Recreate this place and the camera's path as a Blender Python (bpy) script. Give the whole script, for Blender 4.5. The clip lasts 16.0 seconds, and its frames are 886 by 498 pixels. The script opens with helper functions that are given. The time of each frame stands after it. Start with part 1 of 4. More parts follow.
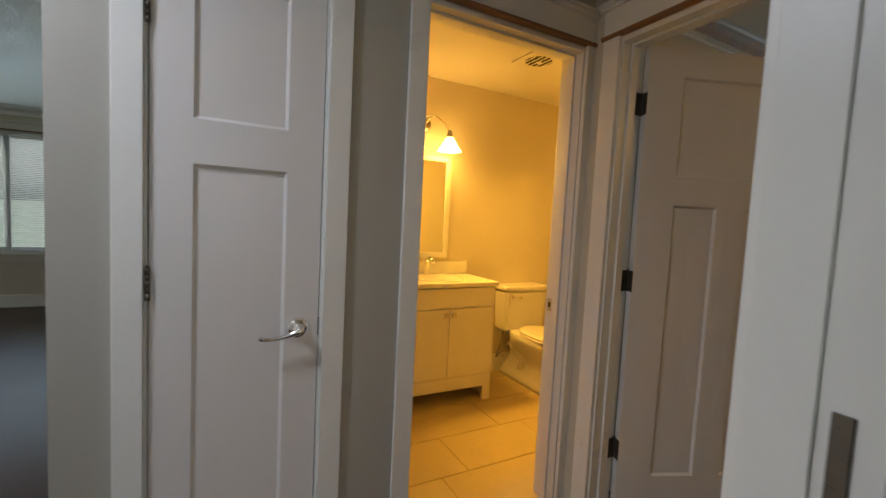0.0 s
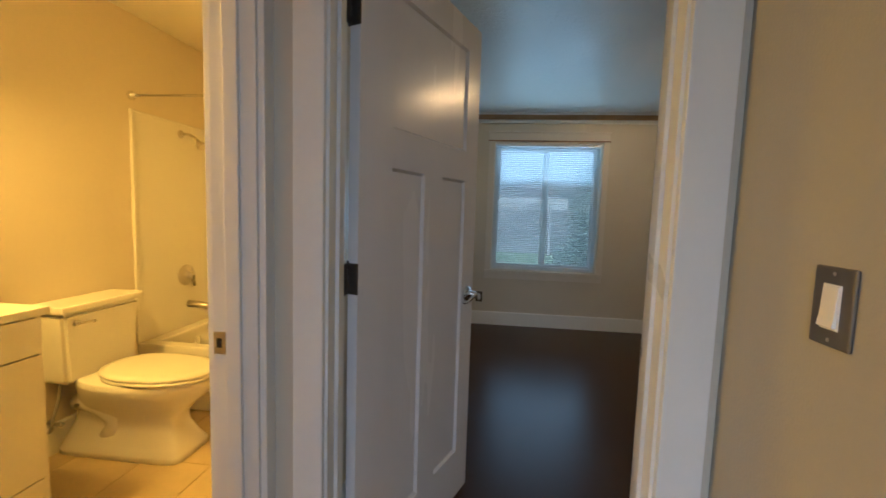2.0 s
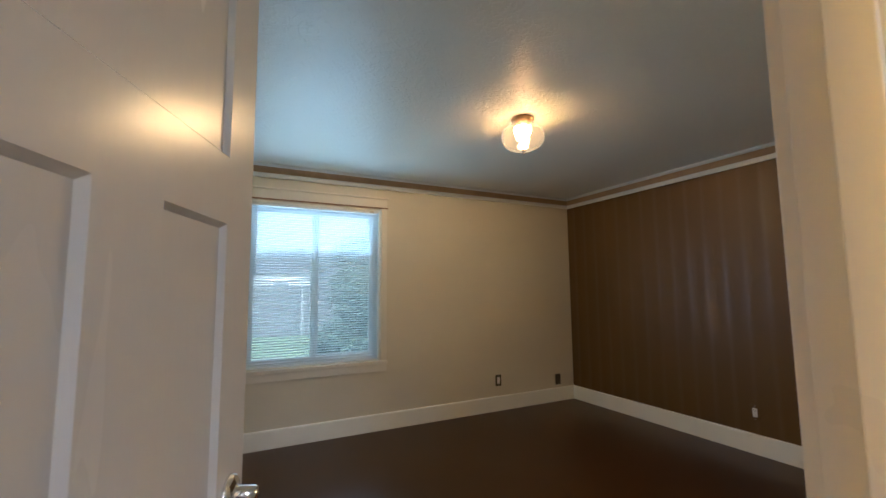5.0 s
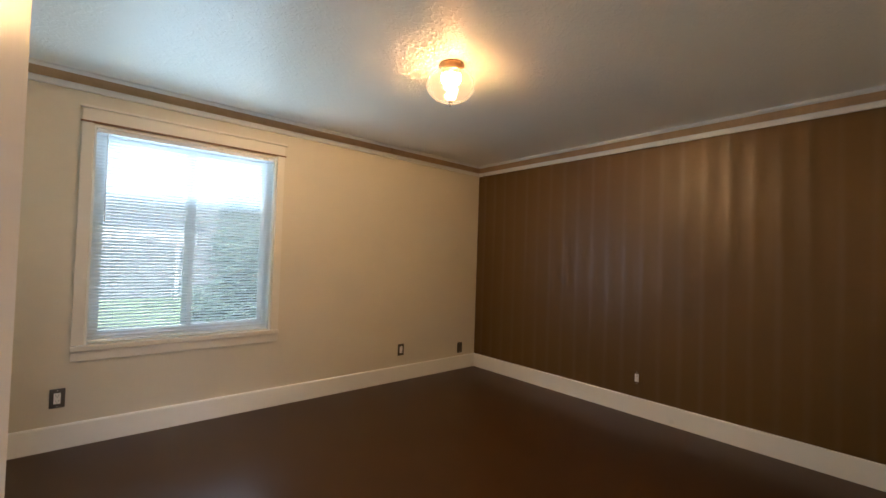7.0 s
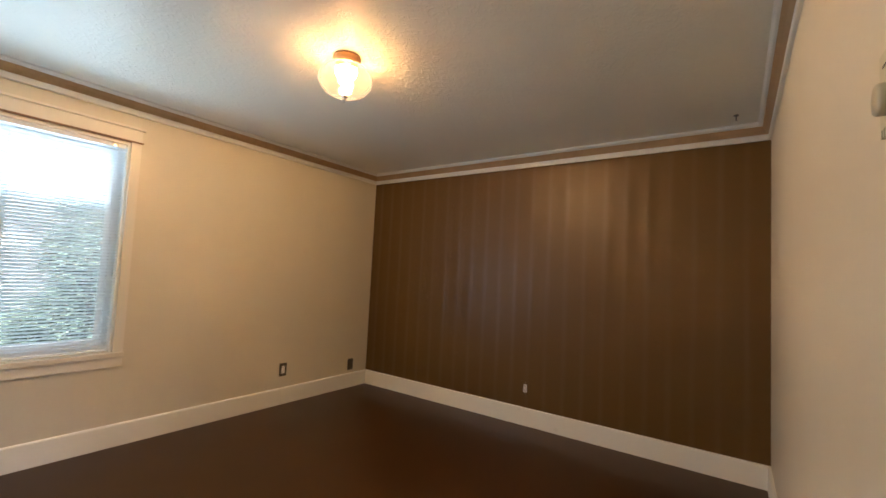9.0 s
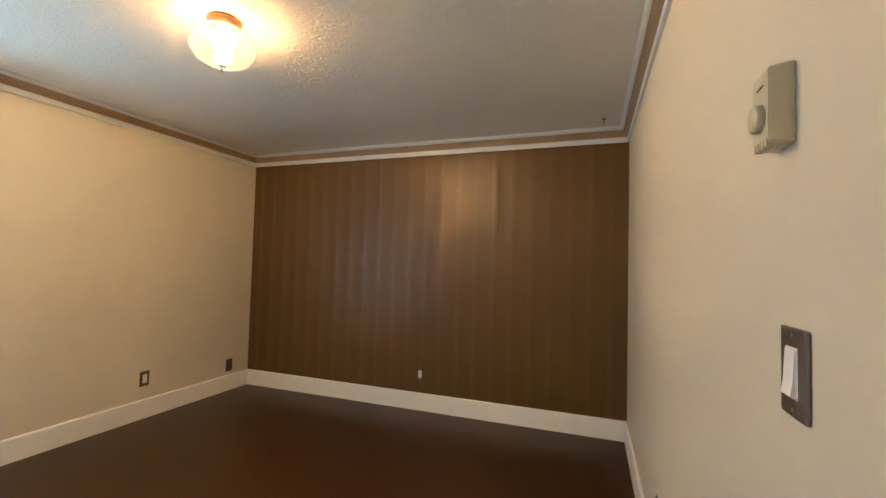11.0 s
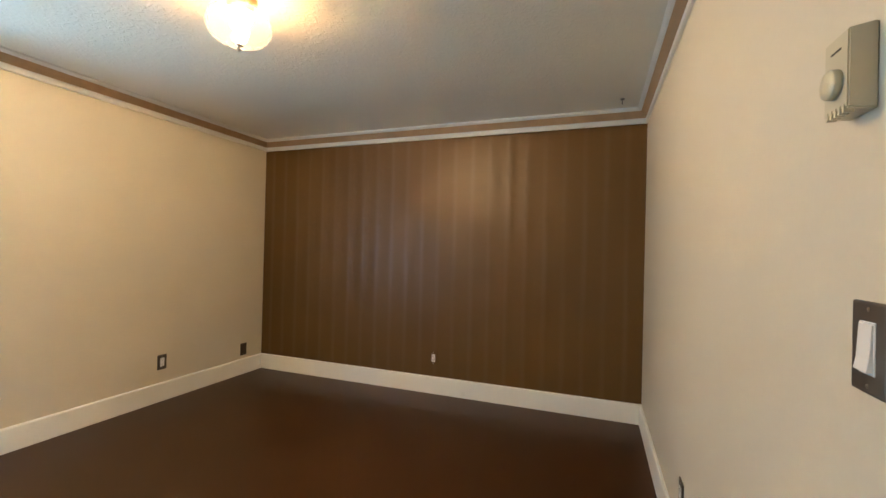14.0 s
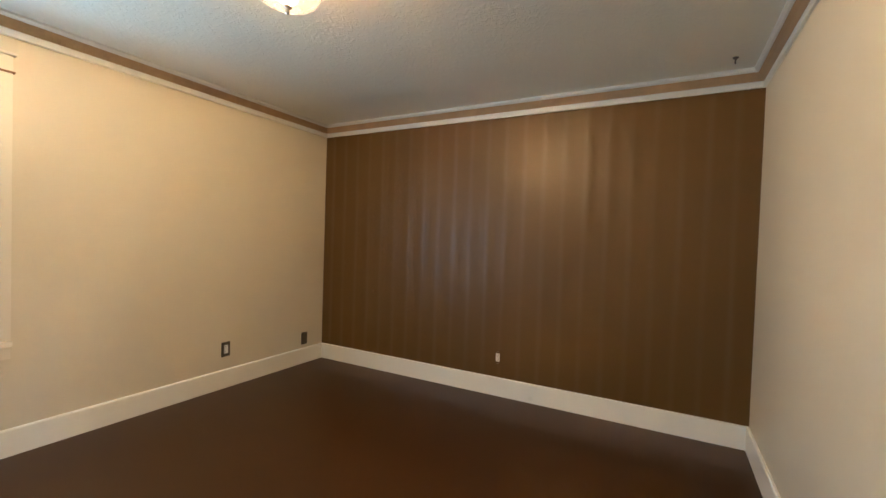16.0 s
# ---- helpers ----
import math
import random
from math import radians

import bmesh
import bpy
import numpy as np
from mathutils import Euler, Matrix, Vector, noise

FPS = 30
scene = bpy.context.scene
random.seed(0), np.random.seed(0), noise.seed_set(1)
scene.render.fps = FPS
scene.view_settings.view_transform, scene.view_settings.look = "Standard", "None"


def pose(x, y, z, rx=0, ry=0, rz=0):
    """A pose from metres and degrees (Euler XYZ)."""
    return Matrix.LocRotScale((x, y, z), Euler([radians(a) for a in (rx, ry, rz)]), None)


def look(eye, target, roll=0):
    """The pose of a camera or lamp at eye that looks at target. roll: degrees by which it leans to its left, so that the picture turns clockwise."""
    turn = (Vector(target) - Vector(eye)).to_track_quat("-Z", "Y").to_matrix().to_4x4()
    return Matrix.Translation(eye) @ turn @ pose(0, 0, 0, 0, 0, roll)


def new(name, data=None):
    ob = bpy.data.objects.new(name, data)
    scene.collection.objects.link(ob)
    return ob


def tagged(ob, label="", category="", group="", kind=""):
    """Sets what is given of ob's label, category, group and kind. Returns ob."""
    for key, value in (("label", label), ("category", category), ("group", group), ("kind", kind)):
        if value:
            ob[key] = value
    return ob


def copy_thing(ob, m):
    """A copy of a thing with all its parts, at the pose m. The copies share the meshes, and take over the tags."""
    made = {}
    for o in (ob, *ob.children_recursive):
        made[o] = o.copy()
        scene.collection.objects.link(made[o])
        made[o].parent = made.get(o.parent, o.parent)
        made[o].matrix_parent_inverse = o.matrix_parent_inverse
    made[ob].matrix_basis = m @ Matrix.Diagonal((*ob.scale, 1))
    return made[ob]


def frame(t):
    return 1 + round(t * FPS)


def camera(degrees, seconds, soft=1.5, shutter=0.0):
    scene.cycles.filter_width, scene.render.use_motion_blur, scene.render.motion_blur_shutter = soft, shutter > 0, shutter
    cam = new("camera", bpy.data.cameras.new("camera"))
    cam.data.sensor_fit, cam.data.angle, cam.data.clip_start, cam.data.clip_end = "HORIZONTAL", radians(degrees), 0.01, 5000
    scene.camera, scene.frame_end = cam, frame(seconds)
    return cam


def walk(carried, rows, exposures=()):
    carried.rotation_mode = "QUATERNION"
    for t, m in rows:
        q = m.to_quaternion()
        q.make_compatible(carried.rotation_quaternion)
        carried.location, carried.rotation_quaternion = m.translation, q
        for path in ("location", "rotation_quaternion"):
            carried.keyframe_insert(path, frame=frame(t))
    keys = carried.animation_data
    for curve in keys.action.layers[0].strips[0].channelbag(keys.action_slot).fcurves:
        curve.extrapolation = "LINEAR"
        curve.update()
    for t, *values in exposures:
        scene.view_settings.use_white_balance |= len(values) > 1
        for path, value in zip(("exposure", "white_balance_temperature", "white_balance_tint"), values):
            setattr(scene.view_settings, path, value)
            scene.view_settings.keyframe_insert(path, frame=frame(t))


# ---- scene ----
cam = camera(93.4, 16.0, shutter=0.2)
PATH = [
    (0, (1.172, -1.52, 1.284), (-0.589, -0.581, 1.149), 2.9),
    (0.2, (1.045, -1.469, 1.289), (-0.689, -0.483, 1.150), 2.8),
    (0.5, (0.893, -1.412, 1.275), (-0.745, -0.278, 1.093), 3.5),
    (0.7, (0.811, -1.372, 1.272), (-0.704, -0.081, 1.075), 3.8),
    (1, (0.645, -1.325, 1.266), (-0.586, 0.241, 1.094), 2.6),
    (1.5, (0.462, -1.248, 1.266), (-0.217, 0.625, 1.094), 1.5),
    (2, (0.384, -1.127, 1.268), (0.162, 0.853, 1.089), 1.8),
    (2.5, (0.307, -1.057, 1.264), (0.513, 0.92, 1.044), 1.8),
    (3, (0.244, -1.04, 1.255), (0.582, 0.918, 1.028), 1.4),
    (3.5, (0.235, -0.972, 1.248), (0.659, 0.97, 1.034), 1.3),
    (4, (0.276, -0.72, 1.261), (0.714, 1.225, 1.098), 0.6),
    (4.5, (0.303, -0.464, 1.253), (0.866, 1.454, 1.174), 0.9),
    (5, (0.279, -0.209, 1.275), (1.185, 1.564, 1.471), -0.5),
    (7.5, (0.387, 0.09, 1.257), (1.732, 1.571, 1.266), 2.6),
    (8, (0.408, 0.103, 1.253), (1.816, 1.522, 1.264), 3.2),
    (8.5, (0.464, 0.13, 1.258), (1.969, 1.446, 1.323), 3.3),
    (9, (0.497, 0.183, 1.258), (2.128, 1.334, 1.379), 2.8),
    (9.5, (0.511, 0.245, 1.282), (2.286, 1.154, 1.434), 1.8),
    (12, (0.493, 0.272, 1.27), (2.387, 0.912, 1.322), 1.7),
    (12.5, (0.496, 0.288, 1.265), (2.388, 0.936, 1.286), 1.7),
    (13, (0.506, 0.306, 1.263), (2.395, 0.964, 1.268), 1.7),
    (13.5, (0.506, 0.316, 1.263), (2.393, 0.981, 1.265), 1.6),
    (14, (0.491, 0.339, 1.258), (2.368, 1.029, 1.268), 1.4),
    (14.5, (0.478, 0.368, 1.25), (2.339, 1.101, 1.266), 1.8),
    (15, (0.522, 0.413, 1.248), (2.355, 1.213, 1.263), 2.0),
    (15.5, (0.628, 0.457, 1.249), (2.424, 1.335, 1.254), 2.3),
    (16, (0.744, 0.488, 1.255), (2.504, 1.437, 1.209), 1.9),
]
EXPOSURES = [(0.0, 2.5, 6300, 13), (0.5, 2.7, 6000, 13), (1.0, 2.7, 5400, 12), (1.5, 2.68, 5450, 13), (2.0, 2.77, 5000, 10), (3.0, 2.95, 5000, 8), (3.5, 3.0, 4900, 6), (4.2, 3.25, 4950, 8), (5.0, 3.52, 5250, 11),
             (7.5, 4.08, 6050, 20), (9.5, 4.28, 6200, 21), (12.0, 4.67, 5400, 11), (16.0, 4.72, 5500, 12)]
walk(cam, [(t, look(eye, target, roll)) for t, eye, target, roll in PATH], EXPOSURES)

# ---- world, sun and exposure ----
world = bpy.data.worlds.new("world")
scene.world = world
world.use_nodes = True
wn = world.node_tree
sky = wn.nodes.new("ShaderNodeTexSky")
sky.sky_type = "NISHITA"
sky.sun_disc = False
sky.sun_elevation = radians(42)
sky.sun_rotation = radians(200)
sky.dust_density = 8.0
veil = wn.nodes.new("ShaderNodeHueSaturation")
veil.inputs["Saturation"].default_value = 0.4
wn.links.new(sky.outputs[0], veil.inputs["Color"])
wn.links.new(veil.outputs[0], wn.nodes["Background"].inputs[0])
wn.nodes["Background"].inputs[1].default_value = 0.085
sun_data = bpy.data.lights.new("sun", "SUN")
sun_data.energy = 0.4
sun_data.angle = radians(12)
sun_data.color = (1, 0.95, 0.88)
sun = new("sun", sun_data)
sun.matrix_world = look((2, -12, 14), (0, 0, 0))

LAMP_BED = 4.4
WINDOW_LIGHT = 1.25
LAMP_BATH = 12.0
LAMP_HALL = 2.4


def bulb_light(name, x, y, z, watts, colour, radius):
    d = bpy.data.lights.new(name, "POINT")
    d.energy = watts
    d.color = colour
    d.shadow_soft_size = radius
    o = new(name, d)
    o.location = (x, y, z)
    return o


bulb_light("bedroom_bulb_light", 1.905, 1.846, 2.160, LAMP_BED * 0.034, (1.0, 0.42, 0.12), 0.05)
down = bpy.data.lights.new("bedroom_lamp_light", "SPOT")
down.energy = LAMP_BED
down.color = (1.0, 0.60, 0.23)
down.spot_size = radians(180)
down.spot_blend = 0.02
down.shadow_soft_size = 0.06
down_lamp = new("bedroom_lamp_light", down)
down_lamp.location = (1.905, 1.846, 2.285)
for by in (-0.03, -0.33):
    bulb_light("bathroom_bulb_light", -1.60, by, 1.815, LAMP_BATH * 0.085, (1.0, 0.49, 0.050), 0.06)
    d = bpy.data.lights.new("bathroom_lamp_light", "SPOT")
    d.energy = LAMP_BATH * 0.78
    d.color = (1.0, 0.49, 0.050)
    d.spot_size = radians(140)
    d.spot_blend = 0.7
    d.shadow_soft_size = 0.06
    o = new("bathroom_lamp_light", d)
    o.matrix_world = look((-1.45, by, 1.79), (-0.9, by + 0.6, 1.38))

win_data = bpy.data.lights.new("window_daylight", "AREA")
win_data.shape = "RECTANGLE"
win_data.size, win_data.size_y = 1.0, 1.28
win_data.energy = WINDOW_LIGHT
win_data.color = (0.58, 0.83, 0.98)
win_light = new("window_daylight", win_data)
win_light.matrix_world = look((0.97, 3.585, 1.345), (0.97, 2.0, 1.65))

# Extra lamp between pane and slats, standing in for sky, to lift their glow.
veil_data = bpy.data.lights.new("blind_daylight", "AREA")
veil_data.shape = "RECTANGLE"
veil_data.size, veil_data.size_y = 1.05, 1.32
veil_data.energy = 0.28
veil_data.color = (0.56, 0.85, 0.95)
veil_light = new("blind_daylight", veil_data)
veil_light.matrix_world = look((0.97, 3.672, 1.345), (0.97, 2.0, 1.345))

live_data = bpy.data.lights.new("living_window_daylight", "AREA")
live_data.shape = "RECTANGLE"
live_data.size, live_data.size_y = 1.28, 1.30
live_data.energy = 1.2
live_data.color = (0.62, 0.84, 1.0)
live_light = new("living_window_daylight", live_data)
live_light.matrix_world = look((-5.525, -3.75, 1.36), (-4.0, -3.75, 1.36))

# Added lamp in an unseen opening behind the start, brightening the closet door.
back_data = bpy.data.lights.new("unseen_back_daylight", "AREA")
back_data.shape = "RECTANGLE"
back_data.size, back_data.size_y = 1.10, 1.30
back_data.energy = 0.8
back_data.color = (0.78, 0.90, 1.0)
back_light = new("unseen_back_daylight", back_data)
back_light.matrix_world = look((3.93, -1.35, 1.36), (2.0, -1.40, 1.36))

# Hall lamp out of view; place and strength set by the light needed there.
hall_data = bpy.data.lights.new("hall_lamp_light", "AREA")
hall_data.shape = "DISK"
hall_data.size = 0.26
hall_data.energy = LAMP_HALL
hall_data.color = (0.85, 0.88, 1.0)
hall_light = new("hall_lamp_light", hall_data)
hall_light.location = (0.40, -2.38, 2.318)

# ---- materials ----


def mat(name, colour, rough=0.5, metal=0.0, vary=0.06, scale=3.0, fine=60.0, bump=0.0, bump_scale=200.0,
        stretch=(1, 1, 1), rough_vary=0.08, coat=0.0, spec=0.5):
    """A painted or plain surface: colour and roughness vary at two scales, with a fine relief."""
    m = bpy.data.materials.new(name)
    m.use_nodes = True
    t = m.node_tree
    n, l = t.nodes, t.links
    b = n["Principled BSDF"]
    b.inputs["Metallic"].default_value = metal
    b.inputs["Specular IOR Level"].default_value = spec
    b.inputs["Coat Weight"].default_value = coat
    co = n.new("ShaderNodeTexCoord")
    mp = n.new("ShaderNodeMapping")
    mp.inputs["Scale"].default_value = stretch
    l.new(co.outputs["Object"], mp.inputs[0])
    big = n.new("ShaderNodeTexNoise")
    big.inputs["Scale"].default_value = scale
    big.inputs["Detail"].default_value = 4
    small = n.new("ShaderNodeTexNoise")
    small.inputs["Scale"].default_value = fine
    small.inputs["Detail"].default_value = 3
    l.new(mp.outputs[0], big.inputs["Vector"])
    l.new(mp.outputs[0], small.inputs["Vector"])
    add = n.new("ShaderNodeMath")
    add.operation = "MULTIPLY_ADD"
    l.new(small.outputs[0], add.inputs[0])
    add.inputs[1].default_value = 0.4
    l.new(big.outputs[0], add.inputs[2])
    ramp = n.new("ShaderNodeMapRange")
    ramp.inputs["From Min"].default_value = 0.35
    ramp.inputs["From Max"].default_value = 1.05
    ramp.inputs["To Min"].default_value = 1 - vary
    ramp.inputs["To Max"].default_value = 1 + vary
    l.new(add.outputs[0], ramp.inputs[0])
    mul = n.new("ShaderNodeVectorMath")
    mul.operation = "SCALE"
    mul.inputs[0].default_value = colour
    l.new(ramp.outputs[0], mul.inputs["Scale"])
    l.new(mul.outputs[0], b.inputs["Base Color"])
    rr = n.new("ShaderNodeMapRange")
    rr.inputs["From Min"].default_value = 0.3
    rr.inputs["From Max"].default_value = 0.7
    rr.inputs["To Min"].default_value = max(0.02, rough - rough_vary)
    rr.inputs["To Max"].default_value = min(1.0, rough + rough_vary)
    l.new(big.outputs[0], rr.inputs[0])
    l.new(rr.outputs[0], b.inputs["Roughness"])
    if bump:
        bn = n.new("ShaderNodeTexNoise")
        bn.inputs["Scale"].default_value = bump_scale
        bn.inputs["Detail"].default_value = 2
        l.new(mp.outputs[0], bn.inputs["Vector"])
        bp = n.new("ShaderNodeBump")
        bp.inputs["Strength"].default_value = bump
        bp.inputs["Distance"].default_value = 0.004
        l.new(bn.outputs[0], bp.inputs["Height"])
        l.new(bp.outputs[0], b.inputs["Normal"])
    return m


WALL = mat("wall_paint", (0.61, 0.565, 0.455), 0.42, vary=0.04, scale=1.5, bump=0.05, bump_scale=160)
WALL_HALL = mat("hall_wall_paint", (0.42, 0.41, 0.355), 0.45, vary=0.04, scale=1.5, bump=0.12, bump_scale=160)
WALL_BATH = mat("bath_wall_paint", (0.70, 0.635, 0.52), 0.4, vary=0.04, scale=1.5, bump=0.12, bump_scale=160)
TRIM = mat("trim_paint", (0.79, 0.79, 0.74), 0.35, vary=0.03, scale=4, bump=0.05, bump_scale=90)
DOOR = mat("door_paint", (0.74, 0.72, 0.69), 0.25, vary=0.02, scale=3, bump=0.07, bump_scale=120, stretch=(1, 1, 0.15), rough_vary=0.03, spec=0.22)
CASING = mat("window_casing_paint", (0.68, 0.64, 0.555), 0.38, vary=0.03, scale=4, bump=0.05, bump_scale=90)
FLOOR = mat("dark_floor", (0.048, 0.0205, 0.006), 0.31, vary=0.10, scale=0.9, fine=40, rough_vary=0.03, spec=0.18)
BATH_CEIL = mat("bath_ceiling_paint", (0.78, 0.74, 0.66), 0.6, vary=0.03, bump=0.1, bump_scale=60)
STAIN = mat("brown_bead", (0.20, 0.095, 0.035), 0.5, vary=0.2, scale=8)
BROWN_STRIP = mat("tan_strip", (0.42, 0.275, 0.14), 0.5, vary=0.2, scale=8)
TILE = mat("floor_tile", (0.56, 0.45, 0.22), 0.42, vary=0.12, scale=3.5, fine=22, bump=0.05, bump_scale=30)
GROUT = mat("grout", (0.44, 0.35, 0.18), 0.9, vary=0.1, scale=20)
CERAMIC = mat("white_ceramic", (0.80, 0.78, 0.74), 0.12, vary=0.02, rough_vary=0.03)
ACRYLIC = mat("white_acrylic", (0.78, 0.76, 0.71), 0.22, vary=0.02, rough_vary=0.04)
CABINET = mat("cabinet_paint", (0.78, 0.76, 0.71), 0.35, vary=0.03)
COUNTER = mat("cultured_marble", (0.80, 0.78, 0.73), 0.2, vary=0.04, scale=6)
CHROME = mat("chrome", (0.80, 0.80, 0.80), 0.10, metal=1.0, vary=0.03, rough_vary=0.04)
NICKEL = mat("brushed_nickel", (0.56, 0.53, 0.48), 0.32, metal=1.0, vary=0.08, fine=200, rough_vary=0.06)
HINGE = mat("aged_hinge", (0.11, 0.095, 0.075), 0.45, metal=0.8, vary=0.2, scale=30)
PLATE = mat("dark_plate", (0.10, 0.088, 0.072), 0.36, metal=0.7, vary=0.1, scale=30, stretch=(1, 1, 0.1))
STEEL_PLATE = mat("steel_plate", (0.20, 0.19, 0.175), 0.38, metal=0.8, vary=0.1, scale=30, stretch=(1, 1, 0.1))
IVORY = mat("ivory_plastic", (0.51, 0.475, 0.345), 0.42, vary=0.03)
WHITE_PLASTIC = mat("white_plastic", (0.80, 0.79, 0.76), 0.35, vary=0.02)
BLACK = mat("dark_slot", (0.015, 0.013, 0.012), 0.6, vary=0.1)
VINYL = mat("white_vinyl", (0.78, 0.80, 0.80), 0.4, vary=0.02)
MIRROR = mat("mirror_glass", (0.86, 0.87, 0.86), 0.02, metal=1.0, vary=0.0, rough_vary=0.01)
RUBBER = mat("grey_hose", (0.30, 0.29, 0.27), 0.5, vary=0.2, scale=60)
GRASS = mat("grass", (0.068, 0.098, 0.05), 0.9, vary=0.5, scale=1.2, fine=40, bump=0.6, bump_scale=60)
SIDING = mat("house_siding", (0.25, 0.26, 0.26), 0.7, vary=0.08, scale=2, stretch=(1, 1, 12))
ROOFING = mat("roof_shingle", (0.075, 0.08, 0.09), 0.9, vary=0.2, scale=6)
FENCE = mat("weathered_fence", (0.085, 0.09, 0.095), 0.85, vary=0.25, scale=3, stretch=(6, 6, 0.6))
BARK = mat("bark", (0.09, 0.07, 0.055), 0.9, vary=0.4, scale=10, bump=0.5, bump_scale=30)
LEAF = mat("leaf", (0.065, 0.095, 0.07), 0.85, vary=0.3, scale=2, spec=0.15)


def paint_brown():
    """Dark brown satin paint over a wall that swells gently between upright joints 0.153 m apart."""
    m = mat("brown_wall_paint", (0.106, 0.0570, 0.0120), 0.40, vary=0.07, scale=1.5, bump=0.10, bump_scale=170, spec=0.38)
    t = m.node_tree
    n, l = t.nodes, t.links
    b = n["Principled BSDF"]

    def math_node(op, x, y=None, z=None):
        k = n.new("ShaderNodeMath")
        k.operation = op
        for i, v in enumerate((x, y, z)):
            if v is None:
                continue
            if isinstance(v, (int, float)):
                k.inputs[i].default_value = v
            else:
                l.new(v, k.inputs[i])
        return k.outputs[0]
    co = n.new("ShaderNodeTexCoord")
    sep = n.new("ShaderNodeSeparateXYZ")
    l.new(co.outputs["Object"], sep.inputs[0])
    mp = n.new("ShaderNodeMapping")
    mp.inputs["Scale"].default_value = (0, 1, 0.10)
    l.new(co.outputs["Object"], mp.inputs[0])
    uneven = n.new("ShaderNodeTexNoise")
    uneven.inputs["Scale"].default_value = 9.0
    uneven.inputs["Detail"].default_value = 3.0
    l.new(mp.outputs[0], uneven.inputs["Vector"])
    shifted = math_node("MULTIPLY_ADD", uneven.outputs[0], 0.03, sep.outputs["Y"])
    swell = math_node("COSINE", math_node("MULTIPLY", math_node("SUBTRACT", shifted, 1.978), 2 * math.pi / 0.153))
    height = math_node("MULTIPLY_ADD", swell, 0.5, math_node("MULTIPLY", uneven.outputs[0], 1.3))
    r = n.new("ShaderNodeMapRange")
    r.inputs["From Min"].default_value = -1.0
    r.inputs["To Min"].default_value = 0.46
    r.inputs["To Max"].default_value = 0.37
    l.new(swell, r.inputs[0])
    l.new(r.outputs[0], b.inputs["Roughness"])
    lap = math_node("POWER", math_node("MAXIMUM", swell, 0.0), 2.5)
    sheen = math_node("MULTIPLY", lap, math_node("MULTIPLY_ADD", uneven.outputs[0], 1.6, -0.2))
    l.new(math_node("MULTIPLY_ADD", sheen, 0.26, 0.36), b.inputs["Specular IOR Level"])
    p = n.new("ShaderNodeBump")
    p.inputs["Strength"].default_value = 1.0
    p.inputs["Distance"].default_value = 0.0023
    l.new(height, p.inputs["Height"])
    old = b.inputs["Normal"].links[0].from_node
    l.new(old.outputs[0], p.inputs["Normal"])
    l.new(p.outputs[0], b.inputs["Normal"])
    return m


def paint_ceiling():
    """Grey-white semi-gloss paint over a trowelled knock-down texture."""
    m = mat("ceiling_paint", (0.80, 0.79, 0.69), 0.36, vary=0.03, scale=2)
    t = m.node_tree
    n, l = t.nodes, t.links
    b = n["Principled BSDF"]
    co = n.new("ShaderNodeTexCoord")
    a = n.new("ShaderNodeTexNoise")
    a.inputs["Scale"].default_value = 30
    a.inputs["Detail"].default_value = 3
    a.inputs["Distortion"].default_value = 1.2
    l.new(co.outputs["Object"], a.inputs["Vector"])
    r = n.new("ShaderNodeMapRange")
    r.inputs["From Min"].default_value = 0.48
    r.inputs["From Max"].default_value = 0.60
    l.new(a.outputs[0], r.inputs[0])
    p = n.new("ShaderNodeBump")
    p.inputs["Strength"].default_value = 0.4
    p.inputs["Distance"].default_value = 0.003
    l.new(r.outputs[0], p.inputs["Height"])
    l.new(p.outputs[0], b.inputs["Normal"])
    return m


def glow(name, colour, strength, base=(0.8, 0.8, 0.8)):
    m = bpy.data.materials.new(name)
    m.use_nodes = True
    b = m.node_tree.nodes["Principled BSDF"]
    b.inputs["Base Color"].default_value = (*base, 1)
    b.inputs["Roughness"].default_value = 0.3
    b.inputs["Emission Color"].default_value = (*colour, 1)
    b.inputs["Emission Strength"].default_value = strength
    return m


def glass(name, rough=0.0, tint=(1, 1, 1)):
    m = bpy.data.materials.new(name)
    m.use_nodes = True
    b = m.node_tree.nodes["Principled BSDF"]
    b.inputs["Base Color"].default_value = (*tint, 1)
    b.inputs["Transmission Weight"].default_value = 1.0
    b.inputs["Roughness"].default_value = rough
    b.inputs["IOR"].default_value = 1.45
    return m


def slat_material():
    """Thin white aluminium slats, given added translucency so daylight behind makes them glow."""
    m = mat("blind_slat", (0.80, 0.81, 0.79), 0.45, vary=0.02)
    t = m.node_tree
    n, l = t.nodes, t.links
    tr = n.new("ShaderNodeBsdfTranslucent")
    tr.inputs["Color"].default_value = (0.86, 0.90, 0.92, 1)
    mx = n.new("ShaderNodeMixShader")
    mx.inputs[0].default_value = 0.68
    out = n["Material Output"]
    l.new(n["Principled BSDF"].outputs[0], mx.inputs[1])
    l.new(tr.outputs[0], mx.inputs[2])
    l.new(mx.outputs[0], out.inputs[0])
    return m


